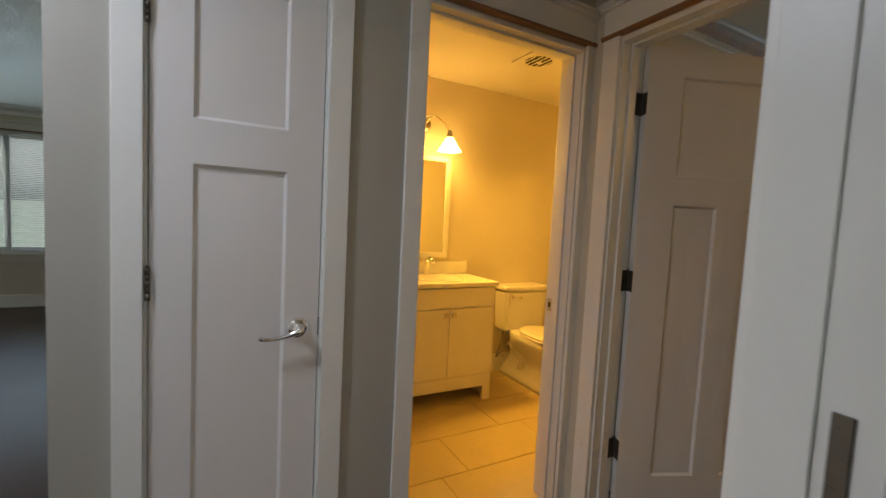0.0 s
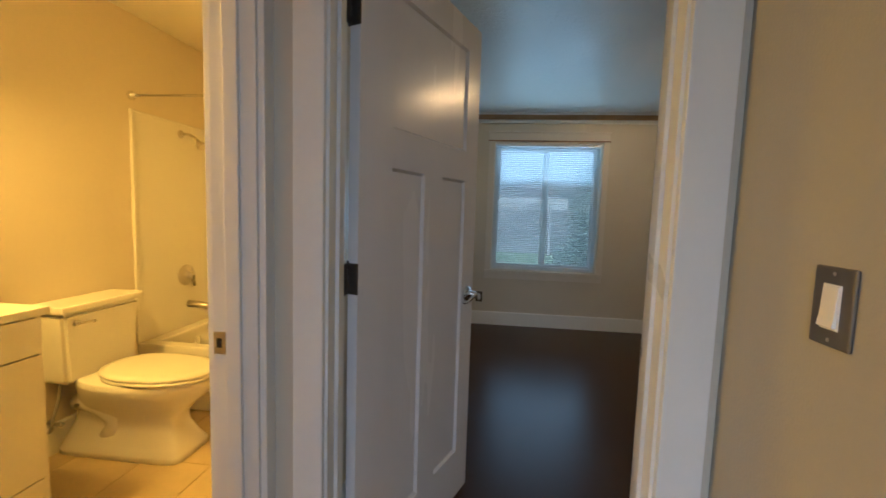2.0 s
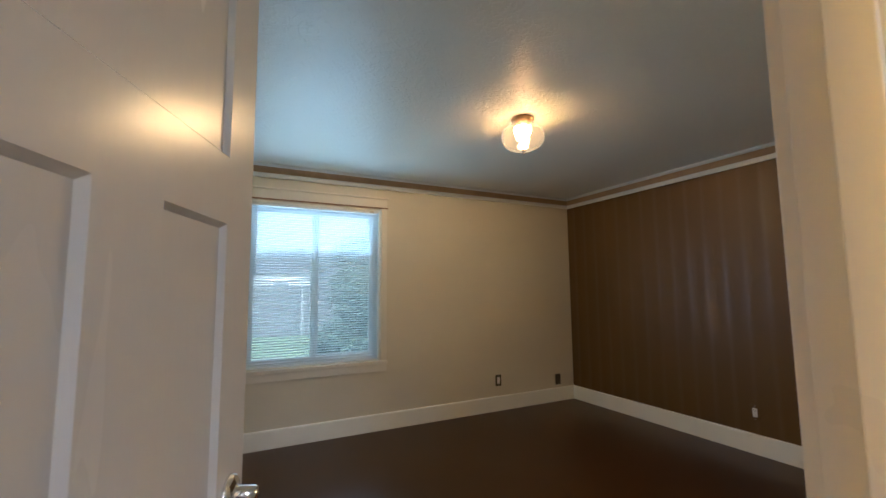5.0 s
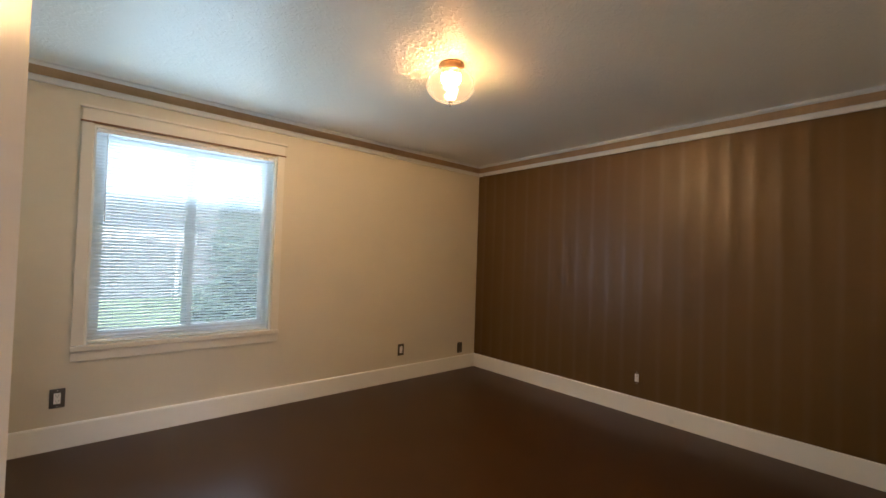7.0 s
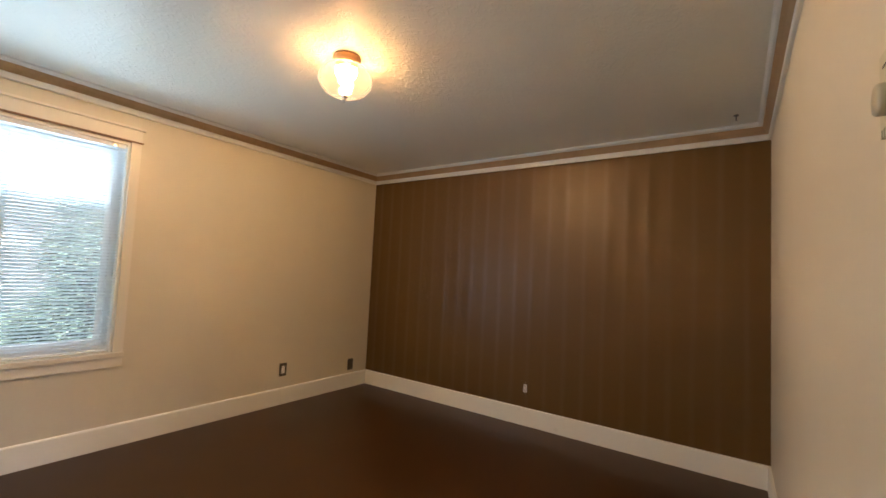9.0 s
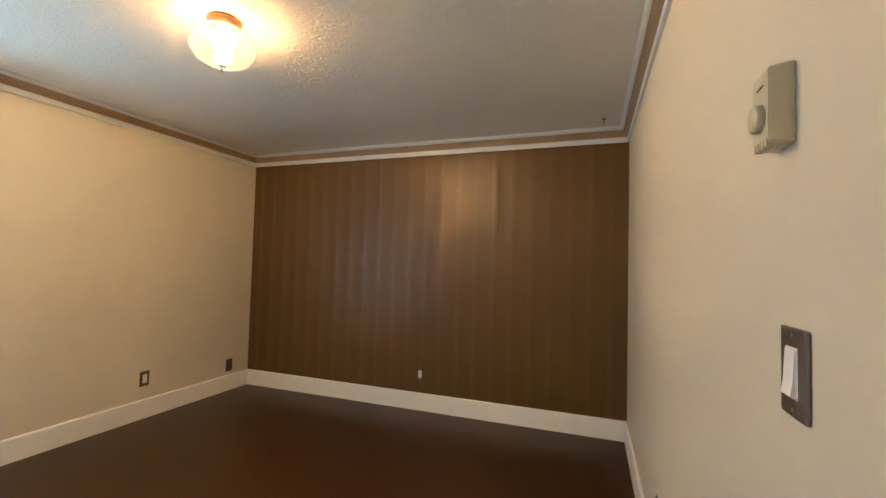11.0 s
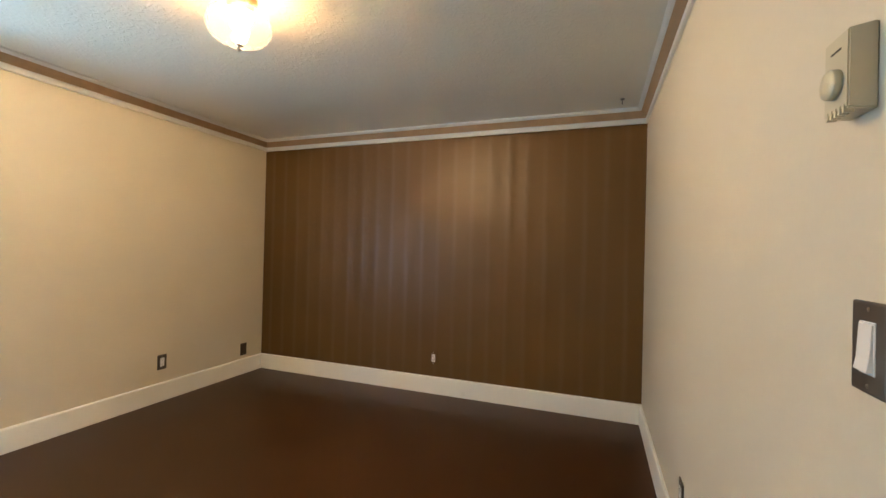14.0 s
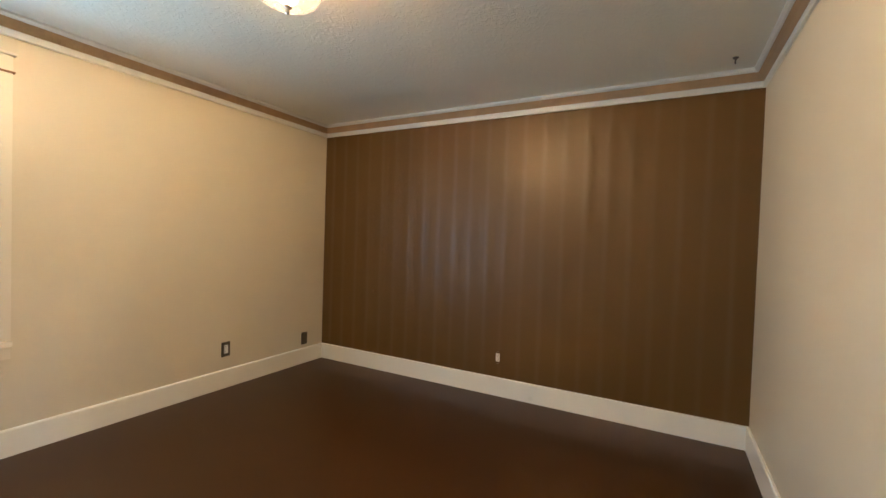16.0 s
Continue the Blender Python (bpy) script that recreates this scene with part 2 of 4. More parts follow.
BROWN = paint_brown()
CEIL = paint_ceiling()
PANE = glass("window_pane", 0.0, (0.93, 1.0, 0.98))
BOWL = glass("lamp_bowl_glass", 0.05, (1.0, 0.93, 0.80))
BOWL.node_tree.nodes["Principled BSDF"].inputs["IOR"].default_value = 1.12
BOWL.node_tree.nodes["Principled BSDF"].inputs["Emission Color"].default_value = (1.0, 0.66, 0.34, 1)
BOWL.node_tree.nodes["Principled BSDF"].inputs["Emission Strength"].default_value = 0.012
DIFFUSER = glow("lit_diffuser", (0.80, 0.90, 1.0), 1.0)
BULB = glow("bulb", (1.0, 0.66, 0.30), 0.45)
# The bulbs' orange light on the pan is put into its metal colour.
PAN_LIT = mat("lamplit_pan_metal", (0.62, 0.36, 0.15), 0.35, metal=0.6, vary=0.08, fine=120)
SHADE = glow("lit_shade", (1.0, 0.52, 0.09), 2.6)
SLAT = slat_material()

# ---- building helpers ----


def thing(name, x, y, z, label, category, group="", kind=""):
    e = new(name)
    e.empty_display_size = 0.1
    e.matrix_world = Matrix.Translation((x, y, z))
    return tagged(e, label, category, group, kind)


def mesh_from(name, bm, material, smooth=False):
    me = bpy.data.meshes.new(name)
    bmesh.ops.recalc_face_normals(bm, faces=bm.faces)
    bm.to_mesh(me)
    bm.free()
    me.materials.append(material)
    if smooth:
        for p in me.polygons:
            p.use_smooth = True
    return me


def world_of(ob):
    if ob.parent is None:
        return ob.matrix_basis.copy()
    return world_of(ob.parent) @ ob.matrix_parent_inverse @ ob.matrix_basis


def part(name, bm, material, parent, label="", smooth=False, kind=""):
    """Links a bmesh, built at its place in the world, as one mesh under a thing or a part."""
    ob = new(name, mesh_from(name, bm, material, smooth))
    ob.parent = parent
    ob.matrix_parent_inverse = world_of(parent).inverted()
    return tagged(ob, label, "", "", kind)


def solid(name, bm, material, label, category="", kind="structure", smooth=False):
    ob = new(name, mesh_from(name, bm, material, smooth))
    return tagged(ob, label, category, "", kind)


def box(bm, x0, x1, y0, y1, z0, z1, bevel=0.0, m=None):
    vs = [bm.verts.new((x, y, z)) for x in (x0, x1) for y in (y0, y1) for z in (z0, z1)]
    quads = ((0, 1, 3, 2), (4, 6, 7, 5), (0, 4, 5, 1), (2, 3, 7, 6), (0, 2, 6, 4), (1, 5, 7, 3))
    fs = [bm.faces.new([vs[i] for i in q]) for q in quads]
    if bevel:
        es = list({e for f in fs for e in f.edges})
        r = bmesh.ops.bevel(bm, geom=es, offset=bevel, segments=2, affect="EDGES", profile=0.6)
        vs = list({v for f in r["faces"] for v in f.verts} | {v for v in vs if v.is_valid})
    if m is not None:
        for v in vs:
            v.co = m @ v.co
    return vs


def boxes(*rows, bevel=0.0):
    bm = bmesh.new()
    for r in rows:
        box(bm, *r, bevel=bevel)
    return bm


def lathe(bm, profile, centre, axis="z", seg=28, m=None):
    """Turns (radius, height) pairs round an axis through centre."""
    rings = []
    for r, h in profile:
        ring = []
        for i in range(seg):
            a = 2 * math.pi * i / seg
            c, s = r * math.cos(a), r * math.sin(a)
            p = {"z": (c, s, h), "x": (h, c, s), "y": (c, h, s)}[axis]
            v = Vector(centre) + Vector(p)
            ring.append(bm.verts.new(m @ v if m is not None else v))
        rings.append(ring)
    for a, b in zip(rings, rings[1:]):
        for i in range(seg):
            bm.faces.new((a[i], a[(i + 1) % seg], b[(i + 1) % seg], b[i]))
    bm.faces.new(rings[0])
    bm.faces.new(rings[-1])
    return bm


def tube(bm, points, radii, seg=10):
    """A round bar through points with a radius at each."""
    pts = [Vector(p) for p in points]
    rings = []
    for i, p in enumerate(pts):
        d = (pts[min(i + 1, len(pts) - 1)] - pts[max(i - 1, 0)]).normalized()
        u = d.orthogonal().normalized() if not rings else (side - d * side.dot(d)).normalized()
        side = u
        w = d.cross(u)
        r = radii[i] if isinstance(radii, (list, tuple)) else radii
        rings.append([bm.verts.new(p + r * (math.cos(2 * math.pi * k / seg) * u + math.sin(2 * math.pi * k / seg) * w)) for k in range(seg)])
    for a, b in zip(rings, rings[1:]):
        for i in range(seg):
            bm.faces.new((a[i], a[(i + 1) % seg], b[(i + 1) % seg], b[i]))
    bm.faces.new(rings[0])
    bm.faces.new(rings[-1])
    return bm


def sweep(bm, profile, path, closed=True):
    """A moulding: profile of (out, up) pairs carried along a path of ((x, y), (inward x, inward y)) corners, with mitred joints."""
    rings = []
    for (x, y), (nx, ny) in path:
        rings.append([bm.verts.new((x + nx * d, y + ny * d, z)) for d, z in profile])
    n = len(profile)
    last = len(rings) if closed else len(rings) - 1
    for i in range(last):
        a, b = rings[i], rings[(i + 1) % len(rings)]
        for k in range(n):
            bm.faces.new((a[k], a[(k + 1) % n], b[(k + 1) % n], b[k]))
    if not closed:
        bm.faces.new(rings[0])
        bm.faces.new(rings[-1])
    return bm


def wall(name, axis, p0, p1, a0, a1, material, label, holes=(), top=2.46):
    """A wall from p0 to p1 in thickness, a0 to a1 along, with holes (from, to, bottom, top) that go through it."""
    bm = bmesh.new()

    def put(u0, u1, z0, z1):
        if u1 - u0 < 1e-6 or z1 - z0 < 1e-6:
            return
        if axis == "x":
            box(bm, p0, p1, u0, u1, z0, z1)
        else:
            box(bm, u0, u1, p0, p1, z0, z1)
    at = a0
    for h0, h1, z0, z1 in sorted(holes):
        put(at, h0, 0, top)
        put(h0, h1, 0, z0)
        put(h0, h1, z1, top)
        at = h1
    put(at, a1, 0, top)
    return solid(name, bm, material, label, "wall")


# ---- large structure ----
H = 2.36
solid("floor_bedroom", boxes((-0.30, 4.06, -0.06, 3.78, -0.12, 0.0)), FLOOR, "dark espresso wood floor with a satin sheen", "floor")
solid("floor_hall", boxes((-5.66, 1.045, -6.1, -1.80, -0.12, 0.0), (-0.24, 1.045, -1.80, -0.06, -0.12, 0.0), (1.045, 4.06, -4.1, -0.06, -0.12, 0.0)), FLOOR,
      "dark espresso wood floor of the hall and living room", "floor")
solid("ceiling_bedroom", boxes((-0.30, 4.06, -0.06, 3.78, H, H + 0.1)), CEIL, "grey-white ceiling with trowelled knock-down texture", "ceiling")
solid("ceiling_hall", boxes((-5.66, 1.045, -6.1, -1.80, H, H + 0.1), (-0.24, 1.045, -1.80, -0.06, H, H + 0.1), (1.045, 4.06, -4.1, -0.06, H, H + 0.1)), CEIL,
      "textured grey-white ceiling of hall and living room", "ceiling")
solid("ceiling_bathroom", boxes((-1.87, -0.24, -1.1, 2.02, H, H + 0.1)), BATH_CEIL, "smooth warm-lit bathroom ceiling", "ceiling")

wall("wall_north", "y", 3.60, 3.78, -0.30, 4.06, WALL, "cream painted wall with the bedroom window", [(0.395, 1.552, 0.632, 2.05)])
wall("wall_east", "x", 3.94, 4.06, -0.12, 3.60, BROWN, "dark brown satin accent wall with roller streaks")
wall("wall_south", "y", -0.12, 0.0, -0.18, 3.94, WALL, "cream wall between hall and bedroom with a doorway", [(-0.038, 0.81, 0, 2.05)])
wall("wall_west", "x", -0.30, -0.17, 0.0, 3.60, WALL, "cream bedroom wall with a closet doorway", [(2.08, 2.90, 0, 2.05)])
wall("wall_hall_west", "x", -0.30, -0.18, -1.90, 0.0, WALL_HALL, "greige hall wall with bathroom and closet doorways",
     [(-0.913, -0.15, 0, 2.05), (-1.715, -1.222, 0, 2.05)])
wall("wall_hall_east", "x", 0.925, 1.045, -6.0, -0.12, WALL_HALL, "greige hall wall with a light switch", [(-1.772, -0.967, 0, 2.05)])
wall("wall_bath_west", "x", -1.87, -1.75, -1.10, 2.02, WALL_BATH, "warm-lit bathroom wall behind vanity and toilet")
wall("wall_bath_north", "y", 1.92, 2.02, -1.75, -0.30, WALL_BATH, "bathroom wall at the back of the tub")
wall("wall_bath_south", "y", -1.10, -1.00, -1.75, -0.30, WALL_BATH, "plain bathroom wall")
wall("wall_closet_back", "x", -1.10, -1.00, 2.02, 3.60, WALL, "plain closet back wall")
wall("wall_closet_north", "y", 3.60, 3.78, -1.10, -0.30, WALL, "plain closet end wall")
wall("wall_linen_back", "x", -0.95, -0.85, -1.80, -1.10, WALL, "plain linen closet back wall")
wall("wall_living_north", "y", -1.90, -1.80, -5.54, -0.30, WALL, "greige living room wall")
wall("wall_living_west", "x", -5.66, -5.54, -6.0, -1.80, WALL, "greige living room wall with a bright window", [(-4.45, -3.05, 0.645, 2.07)])
# Wide opening out of view, added so sky light reaches the hall.
wall("wall_living_south", "y", -6.12, -6.0, -5.66, 1.045, WALL, "plain living room wall with an unseen wide opening added for daylight", [(-1.9, 0.5, 0.1, 2.10)])
wall("wall_room_south", "y", -4.1, -4.0, 1.045, 4.06, WALL, "plain wall of the room behind", [])
# This opening is out of view, cut only to send daylight through the doorway.
wall("wall_room_east", "x", 3.94, 4.06, -4.0, -0.12, WALL, "plain wall of the room behind with an unseen opening added for daylight", [(-1.95, -0.75, 0.645, 2.045)])
solid("ceiling_closet", boxes((-1.10, -0.30, 2.02, 3.78, H, H + 0.1), (-0.95, -0.30, -1.80, -1.10, H, H + 0.1)), BATH_CEIL, "plain closet ceiling", "ceiling")
solid("floor_closet", boxes((-1.10, -0.30, 2.02, 3.78, -0.12, 0.0), (-0.95, -0.30, -1.80, -1.10, -0.12, 0.0)), FLOOR, "dark closet floor", "floor")

# crown moulding round the bedroom
room = [((-0.17, 0.0), (1, 1)), ((3.94, 0.0), (-1, 1)), ((3.94, 3.60), (-1, -1)), ((-0.17, 3.60), (1, -1))]
crown = thing("crown_moulding", 1.9, 1.8, 2.25, "white stepped crown moulding with a tan strip", "moulding", kind="structure")
part("fascia", sweep(bmesh.new(), [(0, 2.25), (0.012, 2.25), (0.016, 2.254), (0.016, 2.284), (0.012, 2.29), (0, 2.29)], room), TRIM, crown)
part("strip", sweep(bmesh.new(), [(0, 2.29), (0.015, 2.29), (0.020, 2.297), (0.030, 2.314), (0.048, 2.335), (0, 2.335)], room), BROWN_STRIP, crown, "tan-brown cove of the moulding")
part("lip", sweep(bmesh.new(), [(0, 2.335), (0.053, 2.335), (0.062, 2.339), (0.067, 2.345), (0.071, 2.347), (0.071, H), (0, H)], room), TRIM, crown)
BASE = [(0, 0), (0.016, 0), (0.016, 0.138), (0.014, 0.145), (0.009, 0.150), (0, 0.150)]


def baseboard(path, closed=False):
    return solid("baseboard", sweep(bmesh.new(), BASE, path, closed), TRIM, "tall white painted baseboard with a stepped top", "baseboard")


baseboard([((0.90, 0.0), (0, 1)), ((3.94, 0.0), (-1, 1)), ((3.94, 3.60), (-1, -1)), ((-0.17, 3.60), (1, -1)), ((-0.17, 2.985), (1, 0))])
baseboard([((-0.17, 1.995), (1, 0)), ((-0.17, 0.0), (1, 1)), ((-0.105, 0.0), (0, 1))])
baseboard([((0.925, -0.12), (-1, 0)), ((0.925, -0.892), (-1, 0))])
baseboard([((-0.18, -1.155), (1, 0)), ((-0.18, -0.96), (1, 0))])
baseboard([((-0.30, -1.90), (0, -1)), ((-0.18, -1.90), (1, -1)), ((-0.18, -1.772), (1, 0))])
baseboard([((-5.54, -6.0), (1, 1)), ((-5.54, -1.90), (1, -1)), ((-0.32, -1.90), (0, -1))])
lc = [((-5.54, -6.0), (1, 1)), ((-5.54, -1.90), (1, -1)), ((-0.30, -1.90), (0, -1))]
solid("trim", sweep(bmesh.new(), [(0, 2.25), (0.016, 2.25), (0.016, 2.29), (0.027, 2.312), (0.068, 2.345), (0.08, H), (0, H)], lc, False), TRIM,
      "white crown moulding of the living room", "moulding")

# ---- doors ----
# A doorway is described by a frame: origin on the hall face of the wall, u along the wall, v out of the wall towards the viewer.


def place(origin, u, v):
    """A matrix that takes (along, out, up) to the world."""
    u, v = Vector(u), Vector(v)
    m = Matrix.Identity(4)
    m.col[0][:3], m.col[1][:3], m.col[2][:3], m.col[3][:3] = u, v, (0, 0, 1), origin
    return m


def mbox(bm, m, a0, a1, o0, o1, z0, z1, bevel=0.0):
    return box(bm, a0, a1, o0, o1, z0, z1, bevel, m)


def one(m, *r, bevel=0.0):
    bm = bmesh.new()
    mbox(bm, m, *r, bevel=bevel)
    return bm


def casing(door, m, w, left, right, top=2.03, sign=1, base=0.0):
    """Side casings, brown bead, header board and cap on one face of the wall. base: that face along v, sign: which way it looks."""
    def o(a, b):
        return (base + a, base + b) if sign > 0 else (base - b, base - a)
    part("casing", one(m, -left, -0.008, *o(0, 0.018), 0, top + 0.022, bevel=0.0025), TRIM, door)
    part("casing", one(m, w + 0.008, w + right, *o(0, 0.018), 0, top + 0.022, bevel=0.0025), TRIM, door)
    part("bead", one(m, -left - 0.008, w + right + (0.008 if right > 0.05 else 0), *o(0, 0.028), top + 0.022, top + 0.036, bevel=0.003), STAIN, door, "brown stained bead under the header")
    part("header", one(m, -left, w + right, *o(0, 0.020), top + 0.036, top + 0.135, bevel=0.002), TRIM, door)
    bm = bmesh.new()
    mbox(bm, m, -left - 0.012, w + right + 0.012, *o(0, 0.034), top + 0.135, top + 0.150, bevel=0.003)
    mbox(bm, m, -left - 0.02, w + right + 0.02, *o(0, 0.044), top + 0.150, top + 0.164, bevel=0.003)
    part("header_cap", bm, TRIM, door)


def jambs(door, m, w, depth, stop0, stop1, top=2.03, st=0.011):
    """Jamb boards lining the opening and the stop that the door closes on. Depths run from the hall face (0) inwards (negative)."""
    part("jamb", one(m, -0.019, 0, -depth, 0, 0, top + 0.019, bevel=0.0015), TRIM, door)
    part("jamb", one(m, w, w + 0.019, -depth, 0, 0, top + 0.019, bevel=0.0015), TRIM, door)
    part("head_jamb", one(m, 0, w, -depth, 0, top, top + 0.019), TRIM, door)
    bm = bmesh.new()
    mbox(bm, m, 0.0, st, -stop1, -stop0, 0, top, bevel=0.002)
    mbox(bm, m, w - st, w, -stop1, -stop0, 0, top, bevel=0.002)
    mbox(bm, m, st, w - st, -stop1, -stop0, top - st, top, bevel=0.002)
    part("stop", bm, TRIM, door)


def slab(door, m, w, panels, label="", z0=0.012, z1=2.025, t=0.035, dip=0.010):
    """A moulded panel door: m takes (from hinge along, through, up) to the world; thickness from 0 to t."""
    xs = sorted({0.0, w, *[p for q in panels for p in q[:2]]})
    zs = sorted({z0, z1, *[p for q in panels for p in q[2:]]})
    bm = bmesh.new()
    for i in range(len(xs) - 1):
        for k in range(len(zs) - 1):
            cx, cz = (xs[i] + xs[i + 1]) / 2, (zs[k] + zs[k + 1]) / 2
            if any(p[0] < cx < p[1] and p[2] < cz < p[3] for p in panels):
                continue
            for y in (0.0, t):
                bm.faces.new([bm.verts.new(m @ Vector(c)) for c in ((xs[i], y, zs[k]), (xs[i + 1], y, zs[k]), (xs[i + 1], y, zs[k + 1]), (xs[i], y, zs[k + 1]))])
    edge = ((0, z0), (w, z0), (w, z1), (0, z1))
    for (ax, az), (bx, bz) in zip(edge, edge[1:] + edge[:1]):
        bm.faces.new([bm.verts.new(m @ Vector(c)) for c in ((ax, 0, az), (bx, 0, bz), (bx, t, bz), (ax, t, az))])
    s = 0.009
    for p in panels:
        outer = ((p[0], p[2]), (p[1], p[2]), (p[1], p[3]), (p[0], p[3]))
        inner = ((p[0] + s, p[2] + s), (p[1] - s, p[2] + s), (p[1] - s, p[3] - s), (p[0] + s, p[3] - s))
        for y, yd in ((0.0, dip), (t, t - dip)):
            for k in range(4):
                a, b = outer[k], outer[(k + 1) % 4]
                c, d = inner[(k + 1) % 4], inner[k]
                bm.faces.new([bm.verts.new(m @ Vector(q)) for q in ((a[0], y, a[1]), (b[0], y, b[1]), (c[0], yd, c[1]), (d[0], yd, d[1]))])
    bmesh.ops.remove_doubles(bm, verts=bm.verts, dist=0.0002)
    body = part("door_slab", bm, DOOR, door, label)
    for p in panels:
        part("door_panel", one(m, p[0] + s - 0.001, p[1] - s + 0.001, dip, t - dip, p[2] + s - 0.001, p[3] - s + 0.001), DOOR, body)
    return body


def lever(parent, m, a, z, side, out, face):
    """A chrome lever with a round rose on a door face. side: which way along the door it points; out: which way the face looks."""
    bm = bmesh.new()
    lathe(bm, [(0.033, 0), (0.033, 0.004), (0.030, 0.009), (0.020, 0.013), (0.013, 0.016), (0.0125, 0.045), (0.010, 0.050)], (0, 0, 0), "y", 28)
    pts, rad = [], []
    for i in range(13):
        s = i / 12
        pts.append((side * (0.0 + 0.108 * s), 0.046 - 0.006 * math.sin(s * math.pi), -0.010 * math.sin(s * math.pi * 0.9) - 0.016 * s + 0.016 * max(0, s - 0.8)))
        rad.append(0.0098 - 0.0042 * math.sin(s * math.pi * 0.75))
    tube(bm, pts, rad, 12)
    tube(bm, [pts[-1], (pts[-1][0] + side * 0.006, pts[-1][1] - 0.010, pts[-1][2])], [0.0075, 0.006], 10)
    k = m @ Matrix.Translation((a, face, z)) @ Matrix.Diagonal((1, out, 1, 1))
    bm.transform(k)
    return part("door_handle", bm, CHROME, parent, "polished chrome lever handle", True)


def hinge(parent, m, z, leaf_u, leaf_v):
    """A butt hinge with its barrel at the origin of m and two leaves."""
    bm = bmesh.new()
    for k in range(5):
        lathe(bm, [(0.0062, -0.0445 + k * 0.0178), (0.0062, -0.0445 + k * 0.0178 + 0.0168)], (0, 0, z), "z", 12)
    lathe(bm, [(0.004, 0.044), (0.0052, 0.047), (0.003, 0.051)], (0, 0, z), "z", 10)
    bm.transform(m)
    ob = part("hinge", bm, HINGE, parent, "aged metal butt hinge", True)
    for u in (leaf_u, leaf_v):
        leaf = bmesh.new()
        d = Vector(u).normalized()
        n = Vector((-d.y, d.x, 0))
        k = Matrix.Identity(4)
        k.col[0][:3], k.col[1][:3], k.col[2][:3] = d, n, (0, 0, 1)
        box(leaf, 0.004, 0.036, -0.0016, 0.0016, z - 0.0445, z + 0.0445, 0.0012, m @ k)
        for dz in (-0.03, 0.0, 0.03):
            lathe(leaf, [(0.0035, -0.0022), (0.0035, 0.0022)], (0.014 if dz else 0.026, 0, z + dz), "y", 8, m @ k)
        part("hinge_leaf", leaf, HINGE, ob)
    return ob


def strike(parent, m, a, o0, o1, z, sign):
    """A brass-coloured strike plate let into a jamb, with its dark latch hole."""
    pl = part("strike_plate", one(m, *sorted((a, a + sign * 0.0016)), o0, o1, z - 0.029, z + 0.029, bevel=0.0006), NICKEL, parent)
    part("latch_hole", one(m, *sorted((a + sign * 0.001, a + sign * 0.0022)), o0 + 0.008, o1 - 0.010, z - 0.012, z + 0.012), BLACK, pl)


TOP = (1.52, 1.915)
LOW = (0.225, 1.402)
# bedroom door, open into the bedroom
d1 = thing("door_1", 0.395, -0.06, 0, "white three-panel craftsman door standing open into the bedroom", "door", "panel doors", "structure")
m1 = place((-0.018, -0.12, 0), (1, 0, 0), (0, -1, 0))
jambs(d1, m1, 0.808, 0.12, 0.045, 0.083)
casing(d1, m1, 0.808, 0.087, 0.110)
casing(d1, m1, 0.808, 0.087, 0.105, sign=-1, base=-0.12)
ang = radians(68.1)
dm1 = place((-0.011, 0.0045, 0), (math.cos(ang), math.sin(ang), 0), (math.sin(ang), -math.cos(ang), 0))
s1 = slab(d1, dm1, 0.785, [(0.155, 0.672, 1.514, 1.915), (0.155, 0.350, 0.225, 1.395), (0.476, 0.672, 0.225, 1.395)])
lever(s1, dm1, 0.722, 0.918, -1, 1, 0.035)
lever(s1, dm1, 0.722, 0.918, -1, -1, 0.0)
part("latch_plate", one(dm1, 0.7845, 0.7865, 0.006, 0.029, 0.889, 0.947), NICKEL, s1)
for hz in (1.80, 1.071, 0.34):
    hinge(d1, Matrix.Translation((-0.011, 0.0045, 0)), hz, (0, -1, 0), (math.sin(ang), -math.cos(ang), 0))
strike(d1, m1, 0.808, -0.118, -0.088, 0.918, -1)
# bathroom doorway, its door folded away out of sight
d2 = thing("door_2", -0.24, -0.52, 0, "white cased bathroom doorway with brown header bead", "doorway", "", "structure")
m2 = place((-0.18, -0.893, 0), (0, 1, 0), (1, 0, 0))
jambs(d2, m2, 0.723, 0.12, 0.04, 0.078)
casing(d2, m2, 0.723, 0.075, 0.078)
casing(d2, m2, 0.723, 0.075, 0.075, sign=-1, base=-0.12)
strike(d2, m2, 0.723, -0.117, -0.085, 0.921, -1)
# narrow linen closet door, shut
d3 = thing("door_3", -0.19, -1.467, 0, "narrow white two-panel closet door, shut", "door", "panel doors", "structure")
m3 = place((-0.18, -1.694, 0), (0, 1, 0), (1, 0, 0))
jambs(d3, m3, 0.455, 0.12, 0.042, 0.08)
casing(d3, m3, 0.455, 0.076, 0.078)
dm3 = place((-0.181, -1.691, 0), (0, 1, 0), (-1, 0, 0))
s3 = slab(d3, dm3, 0.449, [(0.10, 0.346, 1.530, 1.915), (0.10, 0.346, 0.225, 1.407)])
lever(s3, dm3, 0.388, 0.925, -1, -1, 0.0)
for hz in (1.80, 1.075, 0.34):
    hinge(d3, place((-0.174, -1.6935, 0), (1, 0, 0), (0, 1, 0)), hz, (-1, 0.05, 0), (-1, -0.05, 0))
part("latch_plate", one(m3, 0.4525, 0.4545, -0.006, 0.0015, 0.896, 0.954), HINGE, d3)
